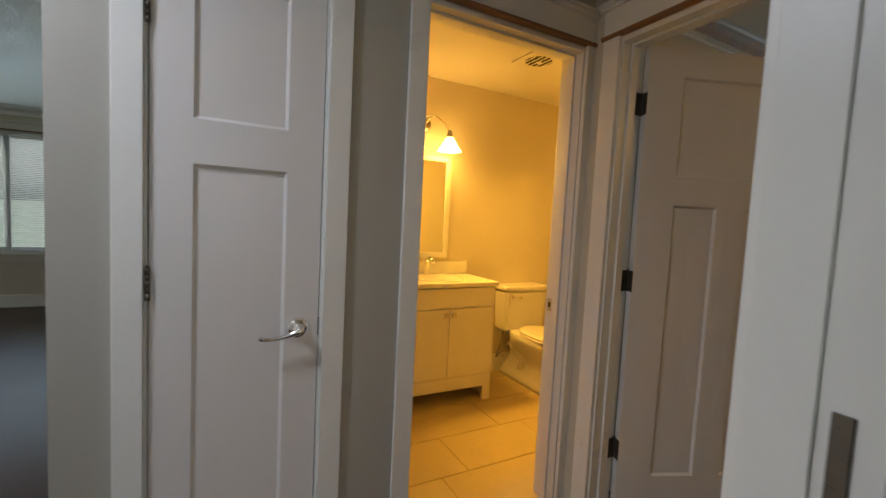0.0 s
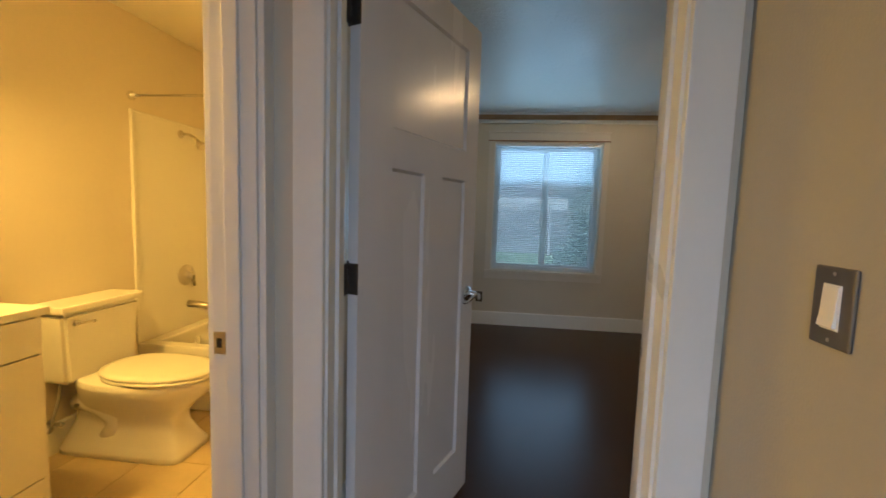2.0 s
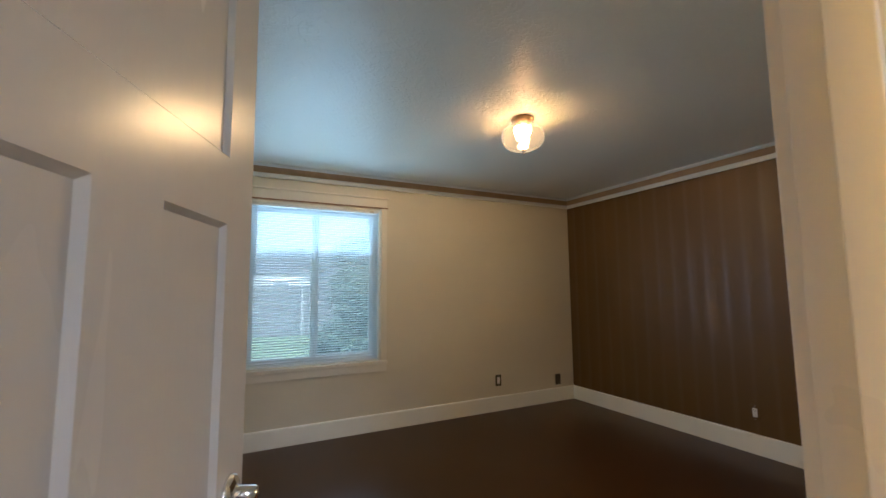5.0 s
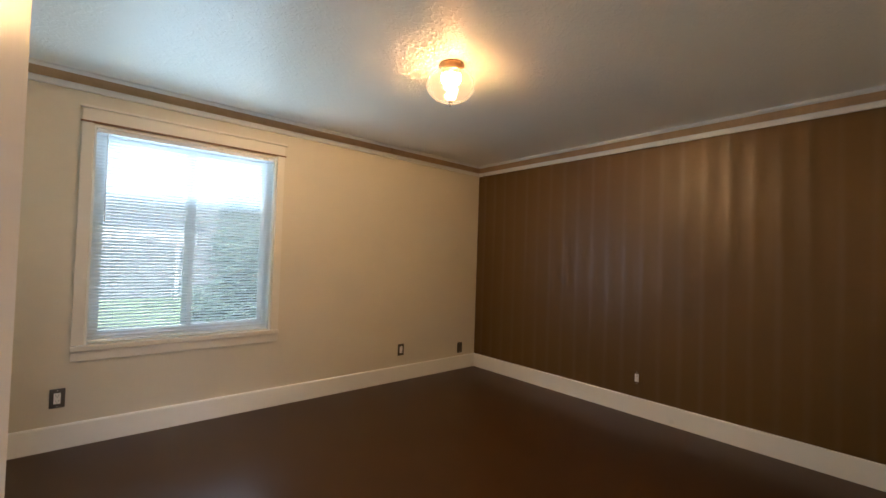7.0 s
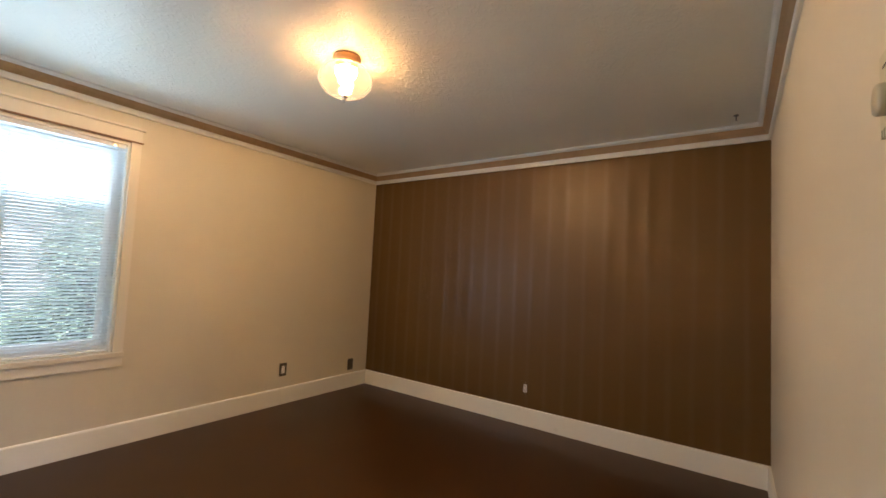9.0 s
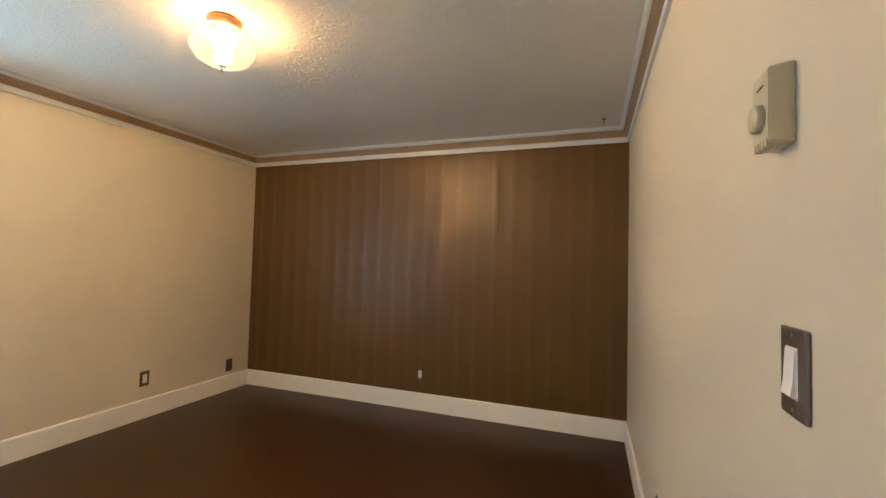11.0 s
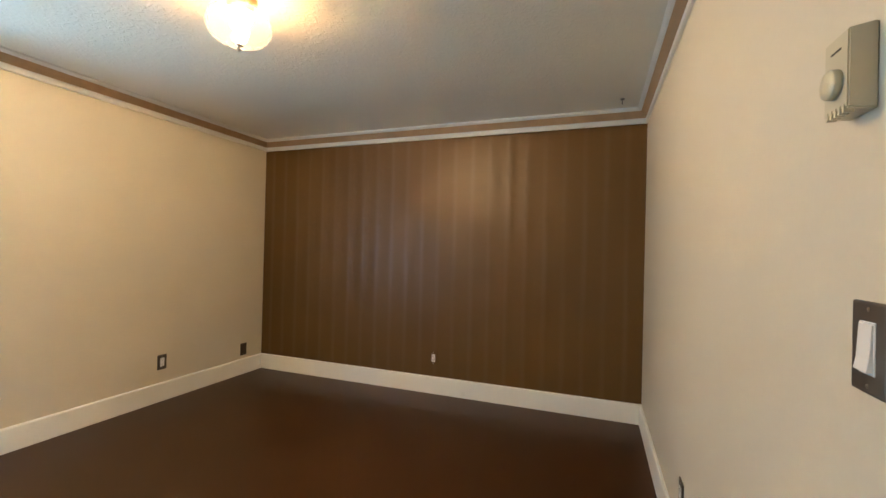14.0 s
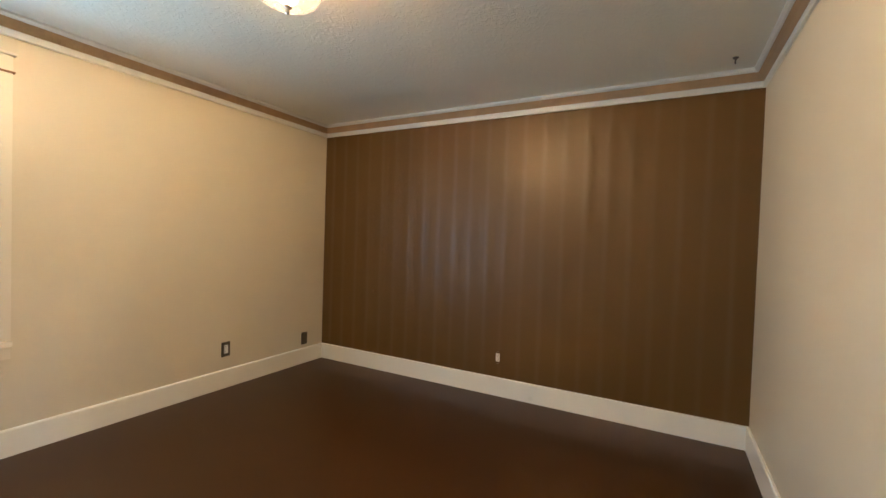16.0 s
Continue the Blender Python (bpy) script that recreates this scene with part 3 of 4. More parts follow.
# doorway through which the walk begins, door swung back into the room behind
d4 = thing("door_4", 0.985, -1.357, 0, "white panel door swung open beside its cased doorway", "door", "panel doors", "structure")
m4 = place((0.925, -1.752, 0), (0, 1, 0), (-1, 0, 0))
jambs(d4, m4, 0.765, 0.12, 0.0, 0.066, st=0.005)
casing(d4, m4, 0.765, 0.09, 0.085)
casing(d4, m4, 0.765, 0.09, 0.09, sign=-1, base=-0.12)
an4 = radians(12)
dm4 = place((1.070, -0.985, 0), (math.sin(an4), math.cos(an4), 0), (math.cos(an4), -math.sin(an4), 0))
s4 = slab(d4, dm4, 0.755, [(0.15, 0.655, *TOP), (0.15, 0.34, *LOW), (0.465, 0.655, *LOW)])
lever(s4, dm4, 0.69, 0.92, -1, 1, 0.035)
for hz in (1.80, 1.071, 0.34):
    leaf = boxes((1.003, 1.021, -0.9905, -0.9868, hz - 0.046, hz + 0.046), bevel=0.0015)
    ob = part("hinge", leaf, HINGE, d4, "aged metal hinge leaf")
    for dz in (-0.03, 0.0, 0.03):
        screws = lathe(bmesh.new(), [(0.0035, -0.9912), (0.0035, -0.9904)], (1.008 if dz else 1.014, 0, hz + dz), "y", 8)
        part("screw", screws, HINGE, ob)
# closet doorway in the bedroom
d5 = thing("door_5", -0.235, 2.49, 0, "white three-panel closet door, shut in its casing", "door", "panel doors", "structure")
m5 = place((-0.17, 2.88, 0), (0, -1, 0), (1, 0, 0))
jambs(d5, m5, 0.78, 0.13, 0.045, 0.083)
casing(d5, m5, 0.78, 0.09, 0.09)
dm5 = place((-0.218, 2.103, 0), (0, 1, 0), (-1, 0, 0))
s5 = slab(d5, dm5, 0.774, [(0.15, 0.66, *TOP), (0.15, 0.345, *LOW), (0.465, 0.66, *LOW)])
knob = lathe(bmesh.new(), [(0.030, 0.0), (0.030, 0.004), (0.012, 0.008), (0.012, 0.030), (0.024, 0.038), (0.027, 0.048), (0.022, 0.058), (0.008, 0.062)], (-0.218, 2.79, 0.912), "x", 24)
part("door_knob", knob, HINGE, s5, "dark round door knob", True)

# ---- windows ----


def house_window(name, m, w, z0, z1, depth, label):
    """A sliding vinyl window with wood casing; m takes (along, into the room, up) to the world, from its lower corner on the inner wall face."""
    win = thing(name, *(m @ Vector((w / 2, 0, z0))), label, "window", "", "structure")
    fr = bmesh.new()
    for r in ((0, w, z0, z0 + 0.035), (0, w, z1 - 0.035, z1), (0, 0.035, z0 + 0.028, z1 - 0.028), (w - 0.035, w, z0 + 0.028, z1 - 0.028)):
        mbox(fr, m, r[0], r[1], -depth + 0.02, -depth + 0.09, r[2], r[3], 0.002)
    part("window_frame", fr, VINYL, win)
    for k, (a0, a1, o) in enumerate(((0.035, w / 2 + 0.032, -depth + 0.055), (w / 2 - 0.032, w - 0.035, -depth + 0.03))):
        sash = bmesh.new()
        f = 0.034
        for r in ((a0, a1, z0 + 0.036, z0 + 0.036 + f), (a0, a1, z1 - 0.036 - f, z1 - 0.036), (a0, a0 + f, z0 + 0.036 + f, z1 - 0.036 - f), (a1 - f, a1, z0 + 0.036 + f, z1 - 0.036 - f)):
            mbox(sash, m, r[0], r[1], o, o + 0.024, r[2], r[3], 0.002)
        so = part("sash", sash, VINYL, win)
        pane = part("pane", one(m, a0 + f, a1 - f, o + 0.010, o + 0.014, z0 + 0.036 + f, z1 - 0.036 - f), PANE, so, "clear glass pane")
        pane.visible_shadow = False
    rv = bmesh.new()
    for r in ((0, 0.012, z0, z1), (w - 0.012, w, z0, z1)):
        mbox(rv, m, r[0], r[1], -depth + 0.091, -0.001, r[2], r[3])
    mbox(rv, m, 0.012, w - 0.012, -depth + 0.091, -0.001, z1 - 0.012, z1)
    part("reveal", rv, TRIM, win)
    c = 0.062
    part("casing", one(m, -c, -0.002, 0, 0.018, z0 - 0.0, z1 + 0.008, bevel=0.002), CASING, win)
    part("casing", one(m, w + 0.002, w + c, 0, 0.018, z0 - 0.0, z1 + 0.008, bevel=0.002), CASING, win)
    part("bead", one(m, -c - 0.008, w + c + 0.008, 0, 0.026, z1 + 0.008, z1 + 0.018, bevel=0.002), STAIN, win, "brown stained bead under the header")
    part("header", one(m, -c, w + c, 0, 0.020, z1 + 0.018, z1 + 0.098, bevel=0.002), CASING, win)
    part("header_cap", one(m, -c - 0.012, w + c + 0.012, 0, 0.036, z1 + 0.098, z1 + 0.114, bevel=0.003), CASING, win)
    part("window_sill", one(m, -c - 0.004, w + c + 0.004, -depth + 0.091, 0.034, z0 - 0.034, z0 - 0.001, bevel=0.004), CASING, win)
    part("apron", one(m, -c, w + c, 0, 0.018, z0 - 0.098, z0 - 0.0345, bevel=0.002), CASING, win)
    return win


wm = place((0.395, 3.60, 0), (1, 0, 0), (0, -1, 0))
house_window("window_1", wm, 1.157, 0.632, 2.05, 0.18, "white sliding window with flat casing over a lawn")
lw = place((-5.54, -4.45, 0), (0, 1, 0), (1, 0, 0))
house_window("window_2", lw, 1.40, 0.645, 2.07, 0.12, "white living room window full of daylight")


def mini_blind(name, m, w, z0, z1, tilt, label):
    """A lowered aluminium mini blind: head rail, slats one by one, bottom rail, ladder cords and a tilt wand."""
    bl = thing(name, *(m @ Vector((w / 2, -0.03, z1))), label, "window blind")
    part("head_rail", one(m, 0.016, w - 0.016, -0.048, -0.020, z1 - 0.040, z1 - 0.013, bevel=0.002), VINYL, bl)
    part("bottom_rail", one(m, 0.018, w - 0.018, -0.046, -0.022, z0 + 0.006, z0 + 0.018, bevel=0.003), VINYL, bl)
    sl = bmesh.new()
    rows = []
    for k in range(5):
        s = k / 4 - 0.5
        a, o, z = 0.0, s * 0.025, 0.0022 * (1 - 4 * s * s)
        o, z = o * math.cos(tilt) - z * math.sin(tilt), o * math.sin(tilt) + z * math.cos(tilt)
        rows.append([sl.verts.new(m.to_3x3() @ Vector((x, o, z))) for x in (0.014, w - 0.014)])
    for a, b in zip(rows, rows[1:]):
        sl.faces.new((a[0], a[1], b[1], b[0]))
    bmesh.ops.solidify(sl, geom=sl.faces[:], thickness=0.0006)
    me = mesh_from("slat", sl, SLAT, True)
    n = int((z1 - 0.05 - z0 - 0.02) / 0.0213)
    for i in range(n):
        o = new("slat", me)
        o.location = m @ Vector((0, -0.034, z0 + 0.03 + i * 0.0213))
        o.parent = bl
        o.matrix_parent_inverse = world_of(bl).inverted()
    for x in (0.14, w / 2, w - 0.14):
        cords = bmesh.new()
        for o in (-0.0475, -0.0205):
            tube(cords, [m @ Vector((x, o, z0 + 0.015)), m @ Vector((x, o, z1 - 0.035))], 0.0007, 5)
        part("ladder_cord", cords, VINYL, bl)
    part("tilt_wand", tube(bmesh.new(), [m @ Vector((0.07, -0.014, z1 - 0.04)), m @ Vector((0.072, -0.012, z1 - 0.62))], 0.0035, 8), VINYL, bl, "", True)
    part("cord_lock", one(m, w - 0.10, w - 0.06, -0.019, -0.012, z1 - 0.036, z1 - 0.018, bevel=0.002), NICKEL, bl)


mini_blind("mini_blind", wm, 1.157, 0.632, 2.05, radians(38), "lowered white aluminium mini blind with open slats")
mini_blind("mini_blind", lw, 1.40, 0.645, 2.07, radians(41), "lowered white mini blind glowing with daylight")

# ---- bedroom things ----


def ceiling_lamp(x, y):
    lamp = thing("ceiling_lamp", x, y, H, "lit flush ceiling lamp with fluted glass bowl and finial", "ceiling lamp")
    part("pan", lathe(bmesh.new(), [(0.02, H), (0.068, H - 0.001), (0.072, H - 0.012), (0.060, H - 0.03), (0.05, H - 0.045)], (x, y, 0), "z", 40), PAN_LIT, lamp, "warm metal ceiling pan", True)
    outer = [(0.062, 2.313), (0.100, 2.300), (0.128, 2.268), (0.135, 2.236), (0.127, 2.203), (0.103, 2.173), (0.066, 2.155), (0.020, 2.149)]
    bm = bmesh.new()
    seg = 72
    rings = []
    for side in (0, 1):
        for r, z in (outer if side == 0 else outer[::-1]):
            ring = []
            for i in range(seg):
                a = 2 * math.pi * i / seg
                rr = (r - 0.0035 * side) * (1 + 0.022 * math.cos(a * 18))
                ring.append(bm.verts.new((x + rr * math.cos(a), y + rr * math.sin(a), z + 0.0035 * side * (1 if z < 2.2 else 0))))
            rings.append(ring)
    for k in range(len(rings)):
        a, b = rings[k], rings[(k + 1) % len(rings)]
        for i in range(seg):
            bm.faces.new((a[i], a[(i + 1) % seg], b[(i + 1) % seg], b[i]))
    bowl = part("glass_bowl", bm, BOWL, lamp, "fluted clear glass bowl", True)
    bowl.visible_shadow = False
    for k in range(2):
        a = math.pi * k + 0.6
        bx, by = x + 0.045 * math.cos(a), y + 0.045 * math.sin(a)
        bm = lathe(bmesh.new(), [(0.010, 2.30), (0.014, 2.280), (0.027, 2.255), (0.033, 2.23), (0.027, 2.203), (0.008, 2.190)], (bx, by, 0), "z", 20)
        o = part("bulb", bm, BULB, lamp, "glowing bulb", True)
        o.visible_shadow = False
    part("finial", lathe(bmesh.new(), [(0.018, 2.152), (0.018, 2.147), (0.006, 2.143), (0.006, 2.138), (0.010, 2.133), (0.008, 2.125), (0.002, 2.118)], (x, y, 0), "z", 18), NICKEL, lamp, "", True)
    part("rod", tube(bmesh.new(), [(x, y, 2.32), (x, y, 2.145)], 0.003, 8), NICKEL, lamp)


ceiling_lamp(1.905, 1.846)


def wall_plate(name, plate, insert, label, category, group="", rocker=False):
    """A wall plate built round the origin, its back on the plane y = 0 and facing +y."""
    p = thing(name, 0, 0, 0, label, category, group)
    part("cover_plate", boxes((-0.037, 0.037, 0, 0.0065, -0.059, 0.059), bevel=0.0035), plate, p)
    if insert:
        bm = bmesh.new()
        if rocker:
            box(bm, -0.0165, 0.0165, 0.005, 0.008, -0.0335, 0.0335, 0.001)
            k = pose(0, 0.0075, 0.001, 3, 0, 0)
            box(bm, -0.0145, 0.0145, -0.004, 0.004, -0.030, 0.030, 0.0015, k)
            k = pose(0, 0.0085, -0.015, 10, 0, 0)
            box(bm, -0.0145, 0.0145, -0.004, 0.004, -0.015, 0.015, 0.0015, k)
            part("rocker", bm, insert, p)
        else:
            box(bm, -0.0165, 0.0165, 0.005, 0.0085, -0.0335, 0.0335, 0.0012)
            face = part("receptacle", bm, insert, p)
            slots = bmesh.new()
            for dz in (0.018, -0.018):
                box(slots, -0.0075, -0.0055, 0.008, 0.009, dz - 0.001, dz + 0.008)
                box(slots, 0.0055, 0.0075, 0.008, 0.009, dz - 0.001, dz + 0.007)
                lathe(slots, [(0.0025, 0.008), (0.0025, 0.009)], (0, 0, dz - 0.008), "y", 8)
            part("slots", slots, BLACK, face)
    for dz in (0.049, -0.049):
        part("screw", lathe(bmesh.new(), [(0.0032, 0.0055), (0.003, 0.0068), (0.001, 0.0072)], (0, 0, dz), "y", 10), NICKEL, p)
    return p


sw = wall_plate("light_switch", STEEL_PLATE, WHITE_PLASTIC, "white rocker switch in a dark metal plate", "light switch", "rocker switches", True)
sw.matrix_basis = pose(0.925, -0.419, 1.138, 0, 0, 90) @ Matrix.Scale(1.07, 4)
copy_thing(sw, pose(1.190, 0.0, 1.146) @ Matrix.Scale(0.95, 4))
out = wall_plate("wall_outlet", PLATE, WHITE_PLASTIC, "white outlet in a dark metal plate above the baseboard", "outlet", "wall outlets")
out.matrix_basis = pose(0.284, 3.60, 0.315, 0, 0, 180)
copy_thing(out, pose(2.873, 3.60, 0.312, 0, 0, 180))
brown_out = wall_plate("wall_outlet", BROWN, WHITE_PLASTIC, "white outlet in a brown-painted plate on the dark wall", "outlet", "wall outlets")
brown_out.matrix_basis = pose(3.94, 1.670, 0.312, 0, 0, 90)
copy_thing(out, pose(2.383, 0.0, 0.312))
blank = wall_plate("cable_plate", PLATE, None, "dark metal blank cable plate above the baseboard", "wall plate")
blank.matrix_basis = pose(3.70, 3.60, 0.242, 0, 0, 180)


def thermostat(x, z):
    t = thing("thermostat", x, 0, z, "beige dial thermostat box on the cream wall", "thermostat")
    bm = bmesh.new()
    vs = box(bm, x - 0.0375, x + 0.0235, 0.0, 0.032, z - 0.058, z + 0.058)
    for v in vs:
        if v.co.y > 0.016:
            v.co.z += 0.004 if v.co.z < z else -0.006
    bmesh.ops.bevel(bm, geom=bm.edges[:], offset=0.002, segments=2, affect="EDGES")
    part("case", bm, IVORY, t)
    part("dial", lathe(bmesh.new(), [(0.0205, 0.0315), (0.0205, 0.040), (0.019, 0.0425), (0.004, 0.043)], (x - 0.007, 0, z - 0.014), "y", 32), IVORY, t, "round ribbed dial", True)
    for k in range(5):
        lv = bmesh.new()
        box(lv, x - 0.032 + k * 0.0105, x - 0.027 + k * 0.0105, 0.022, 0.0335, z - 0.060, z - 0.048, 0.0008)
        part("vent_rib", lv, IVORY, t)
    part("mark", boxes((x - 0.020, x + 0.006, 0.0316, 0.0324, z + 0.030, z + 0.033)), BLACK, t, "small dark printed mark")


thermostat(1.228, 1.516)
hook = thing("ceiling_hook", 3.671, 0.19, H, "small metal hook fixed in the ceiling corner", "hook")
part("base", lathe(bmesh.new(), [(0.015, H), (0.015, H - 0.005), (0.007, H - 0.010)], (3.671, 0.19, 0), "z", 16), STEEL_PLATE, hook, "", True)
part("hook", tube(bmesh.new(), [(3.671 + 0.012 * math.sin(a), 0.19, H - 0.022 - 0.013 * math.cos(a)) for a in [i * 0.45 for i in range(11)]], 0.0038, 8), STEEL_PLATE, hook, "", True)

# Unseen fixture added where door shadows point to overhead light; its form is assumed.
hl = thing("hall_ceiling_lamp", 0.40, -2.38, H, "unseen flush white disc lamp added on the hall ceiling", "ceiling lamp")
part("rim", lathe(bmesh.new(), [(0.05, H), (0.165, H - 0.001), (0.165, H - 0.030), (0.150, H - 0.034)], (0.40, -2.38, 0), "z", 40), WHITE_PLASTIC, hl, "", True)
part("diffuser", lathe(bmesh.new(), [(0.149, H - 0.0345), (0.13, H - 0.038), (0.05, H - 0.040)], (0.40, -2.38, 0), "z", 40), DIFFUSER, hl, "glowing white diffuser", True)

# ---- bathroom ----
VX, V0, V1, VT = -1.285, -0.51, 0.245, 0.866
van = thing("vanity_cabinet", -1.52, -0.13, 0, "white two-door bathroom vanity cabinet on bracket feet", "vanity")
bm = boxes((-1.745, VX - 0.019, V0 + 0.01, V1 - 0.01, 0.10, VT - 0.032), (-1.745, VX, V0 + 0.01, V0 + 0.028, 0.0, VT - 0.032), (-1.745, VX, V1 - 0.028, V1 - 0.01, 0.0, VT - 0.032))
part("body", bm, CABINET, van)
bm = boxes((VX - 0.019, VX, V0 + 0.028, V1 - 0.028, 0.105, 0.195), (VX - 0.019, VX, V0 + 0.028, V0 + 0.075, 0.0, 0.105), (VX - 0.019, VX, V1 - 0.075, V1 - 0.028, 0.0, 0.105), bevel=0.0015)
part("base_rail", bm, CABINET, van)
part("drawer_front", boxes((VX - 0.018, VX + 0.003, V0 + 0.014, V1 - 0.014, 0.688, VT - 0.040), bevel=0.002), CABINET, van)
mid = (V0 + V1) / 2
for a, b, k in ((V0 + 0.014, mid - 0.002, mid - 0.028), (mid + 0.002, V1 - 0.014, mid + 0.028)):
    dr = part("door", boxes((VX - 0.018, VX + 0.003, a, b, 0.200, 0.682), bevel=0.002), CABINET, van)
    kn = bmesh.new()
    lathe(kn, [(0.005, 0.0), (0.005, 0.014)], (VX + 0.003, k, 0.643), "x", 10)
    box(kn, VX + 0.016, VX + 0.027, k - 0.016, k + 0.016, 0.627, 0.659, 0.003)
    part("knob", kn, NICKEL, dr, "square brushed nickel knob")
top = thing("countertop", -1.5, mid, VT, "white cultured marble vanity top with backsplash", "countertop")
part("counter", boxes((-1.748, VX + 0.022, V0 - 0.006, V1 + 0.008, VT - 0.031, VT), bevel=0.006), COUNTER, top)
part("backsplash", boxes((-1.749, -1.727, V0 - 0.006, V1 + 0.008, VT + 0.001, VT + 0.098), bevel=0.004), COUNTER, top)
part("basin_rim", lathe(bmesh.new(), [(0.195, VT + 0.0005), (0.19, VT + 0.006), (0.17, VT + 0.004), (0.15, VT + 0.0012)], (-1.50, mid, 0), "z", 36), COUNTER, top, "", True)
fa = thing("basin_faucet", -1.68, mid, VT, "chrome basin faucet on the vanity top", "faucet")
part("spout", tube(bmesh.new(), [(-1.68, mid, VT), (-1.68, mid, VT + 0.10), (-1.66, mid, VT + 0.13), (-1.60, mid, VT + 0.13), (-1.565, mid, VT + 0.10)], [0.022, 0.016, 0.014, 0.013, 0.012], 14), CHROME, fa, "", True)

mir = thing("wall_mirror", -1.745, -0.15, 1.0, "rectangular bathroom mirror in a white frame", "mirror")
Y0, Y1, Z0, Z1 = -0.37, 0.065, 0.995, 1.775
fr = boxes((-1.749, -1.722, Y0, Y0 + 0.038, Z0, Z1), (-1.749, -1.722, Y1 - 0.038, Y1, Z0, Z1), (-1.749, -1.722, Y0 + 0.038, Y1 - 0.038, Z0, Z0 + 0.038),
           (-1.749, -1.722, Y0 + 0.038, Y1 - 0.038, Z1 - 0.038, Z1), bevel=0.003)
part("frame", fr, CABINET, mir)
part("mirror_glass", boxes((-1.746, -1.736, Y0 + 0.038, Y1 - 0.038, Z0 + 0.038, Z1 - 0.038)), MIRROR, mir)

vl = thing("vanity_light", -1.74, -0.18, 1.98, "lit two-shade vanity light on an arched bar", "wall lamp")
part("backplate", lathe(bmesh.new(), [(0.055, -1.749), (0.055, -1.738), (0.045, -1.730), (0.015, -1.728)], (0, -0.18, 2.0), "x", 28), NICKEL, vl, "", True)
part("arm", tube(bmesh.new(), [(-1.73, -0.18, 2.0), (-1.62, -0.18, 2.035)], 0.008, 10), NICKEL, vl, "", True)
arc = [(-1.60, -0.18 + 0.185 * math.sin(a), 2.04 - 0.30 * (1 - math.cos(a)) - 0.0) for a in [(-1 + i / 10) * 0.85 for i in range(21)]]
part("arched_bar", tube(bmesh.new(), arc, 0.0055, 10), NICKEL, vl, "thin arched dark metal bar", True)
for by in (-0.03, -0.33):
    part("socket", lathe(bmesh.new(), [(0.010, 1.955), (0.022, 1.935), (0.027, 1.905), (0.022, 1.895)], (-1.60, by, 0), "z", 20), NICKEL, vl, "", True)
    bm = lathe(bmesh.new(), [(0.024, 1.905), (0.034, 1.888), (0.050, 1.862), (0.068, 1.832), (0.092, 1.800), (0.088, 1.800), (0.063, 1.833), (0.045, 1.864), (0.022, 1.897)], (-1.60, by, 0), "z", 36)
    part("shade", bm, SHADE, vl, "glowing white bell glass shade", True)
    o = part("bulb", lathe(bmesh.new(), [(0.008, 1.86), (0.024, 1.835), (0.026, 1.815), (0.014, 1.797), (0.004, 1.793)], (-1.60, by, 0), "z", 20), BULB, vl, "", True)
    o.visible_shadow = False

# toilet
TY = 0.765
toi = thing("toilet", -1.45, TY, 0, "white two-piece ceramic toilet with closed lid", "toilet")


def ovals(bm, rows, seg=44):
    """Stacked rings (x back, x front, half width, z, squareness): 1 is an egg, smaller values are boxier."""
    rings = []
    for x0, x1, hw, z, q in rows:
        ring = []
        for i in range(seg):
            a = 2 * math.pi * i / seg
            c, s = math.cos(a), math.sin(a)
            c2, s2 = math.copysign(abs(c) ** q, c), math.copysign(abs(s) ** q, s)
            taper = 1.0 - 0.10 * c * (q > 0.7)
            ring.append(bm.verts.new(((x0 + x1) / 2 + (x1 - x0) / 2 * c2, TY + hw * s2 * taper, z)))
        rings.append(ring)
    for a, b in zip(rings, rings[1:]):
        for i in range(seg):
            bm.faces.new((a[i], a[(i + 1) % seg], b[(i + 1) % seg], b[i]))
    bm.faces.new(rings[0])
    bm.faces.new(rings[-1])
    return bm


part("bowl", ovals(bmesh.new(), [(-1.742, -1.075, 0.138, 0.0, 0.25), (-1.742, -1.079, 0.136, 0.030, 0.25), (-1.735, -1.10, 0.122, 0.060, 0.32), (-1.70, -1.135, 0.104, 0.14, 0.5), (-1.69, -1.135, 0.108, 0.20, 0.65),
                                 (-1.68, -1.08, 0.140, 0.26, 0.85), (-1.67, -1.01, 0.172, 0.32, 0.88), (-1.67, -0.978, 0.188, 0.365, 0.9), (-1.67, -0.972, 0.190, 0.395, 0.9), (-1.66, -0.98, 0.184, 0.401, 0.9)]),
     CERAMIC, toi, "", True)
tr = bmesh.new()
tube(tr, [(-1.66, TY - 0.07, 0.25), (-1.58, TY - 0.074, 0.265), (-1.50, TY - 0.074, 0.245), (-1.44, TY - 0.070, 0.19), (-1.45, TY - 0.070, 0.13), (-1.52, TY - 0.07, 0.08)], [0.040, 0.054, 0.056, 0.054, 0.050, 0.04], 20)
part("trapway", tr, CERAMIC, toi, "", True)
part("seat", ovals(bmesh.new(), [(-1.52, -0.972, 0.186, 0.404, 0.9), (-1.52, -0.966, 0.190, 0.410, 0.9), (-1.52, -0.972, 0.186, 0.420, 0.9)]), ACRYLIC, toi, "", True)
part("lid", ovals(bmesh.new(), [(-1.53, -0.974, 0.184, 0.4225, 0.9), (-1.53, -0.968, 0.188, 0.429, 0.9), (-1.53, -0.974, 0.182, 0.440, 0.9), (-1.50, -1.03, 0.15, 0.446, 0.9)]), ACRYLIC, toi, "", True)
bm = bmesh.new()
vs = box(bm, -1.742, -1.555, TY - 0.215, TY + 0.215, 0.385, 0.735)
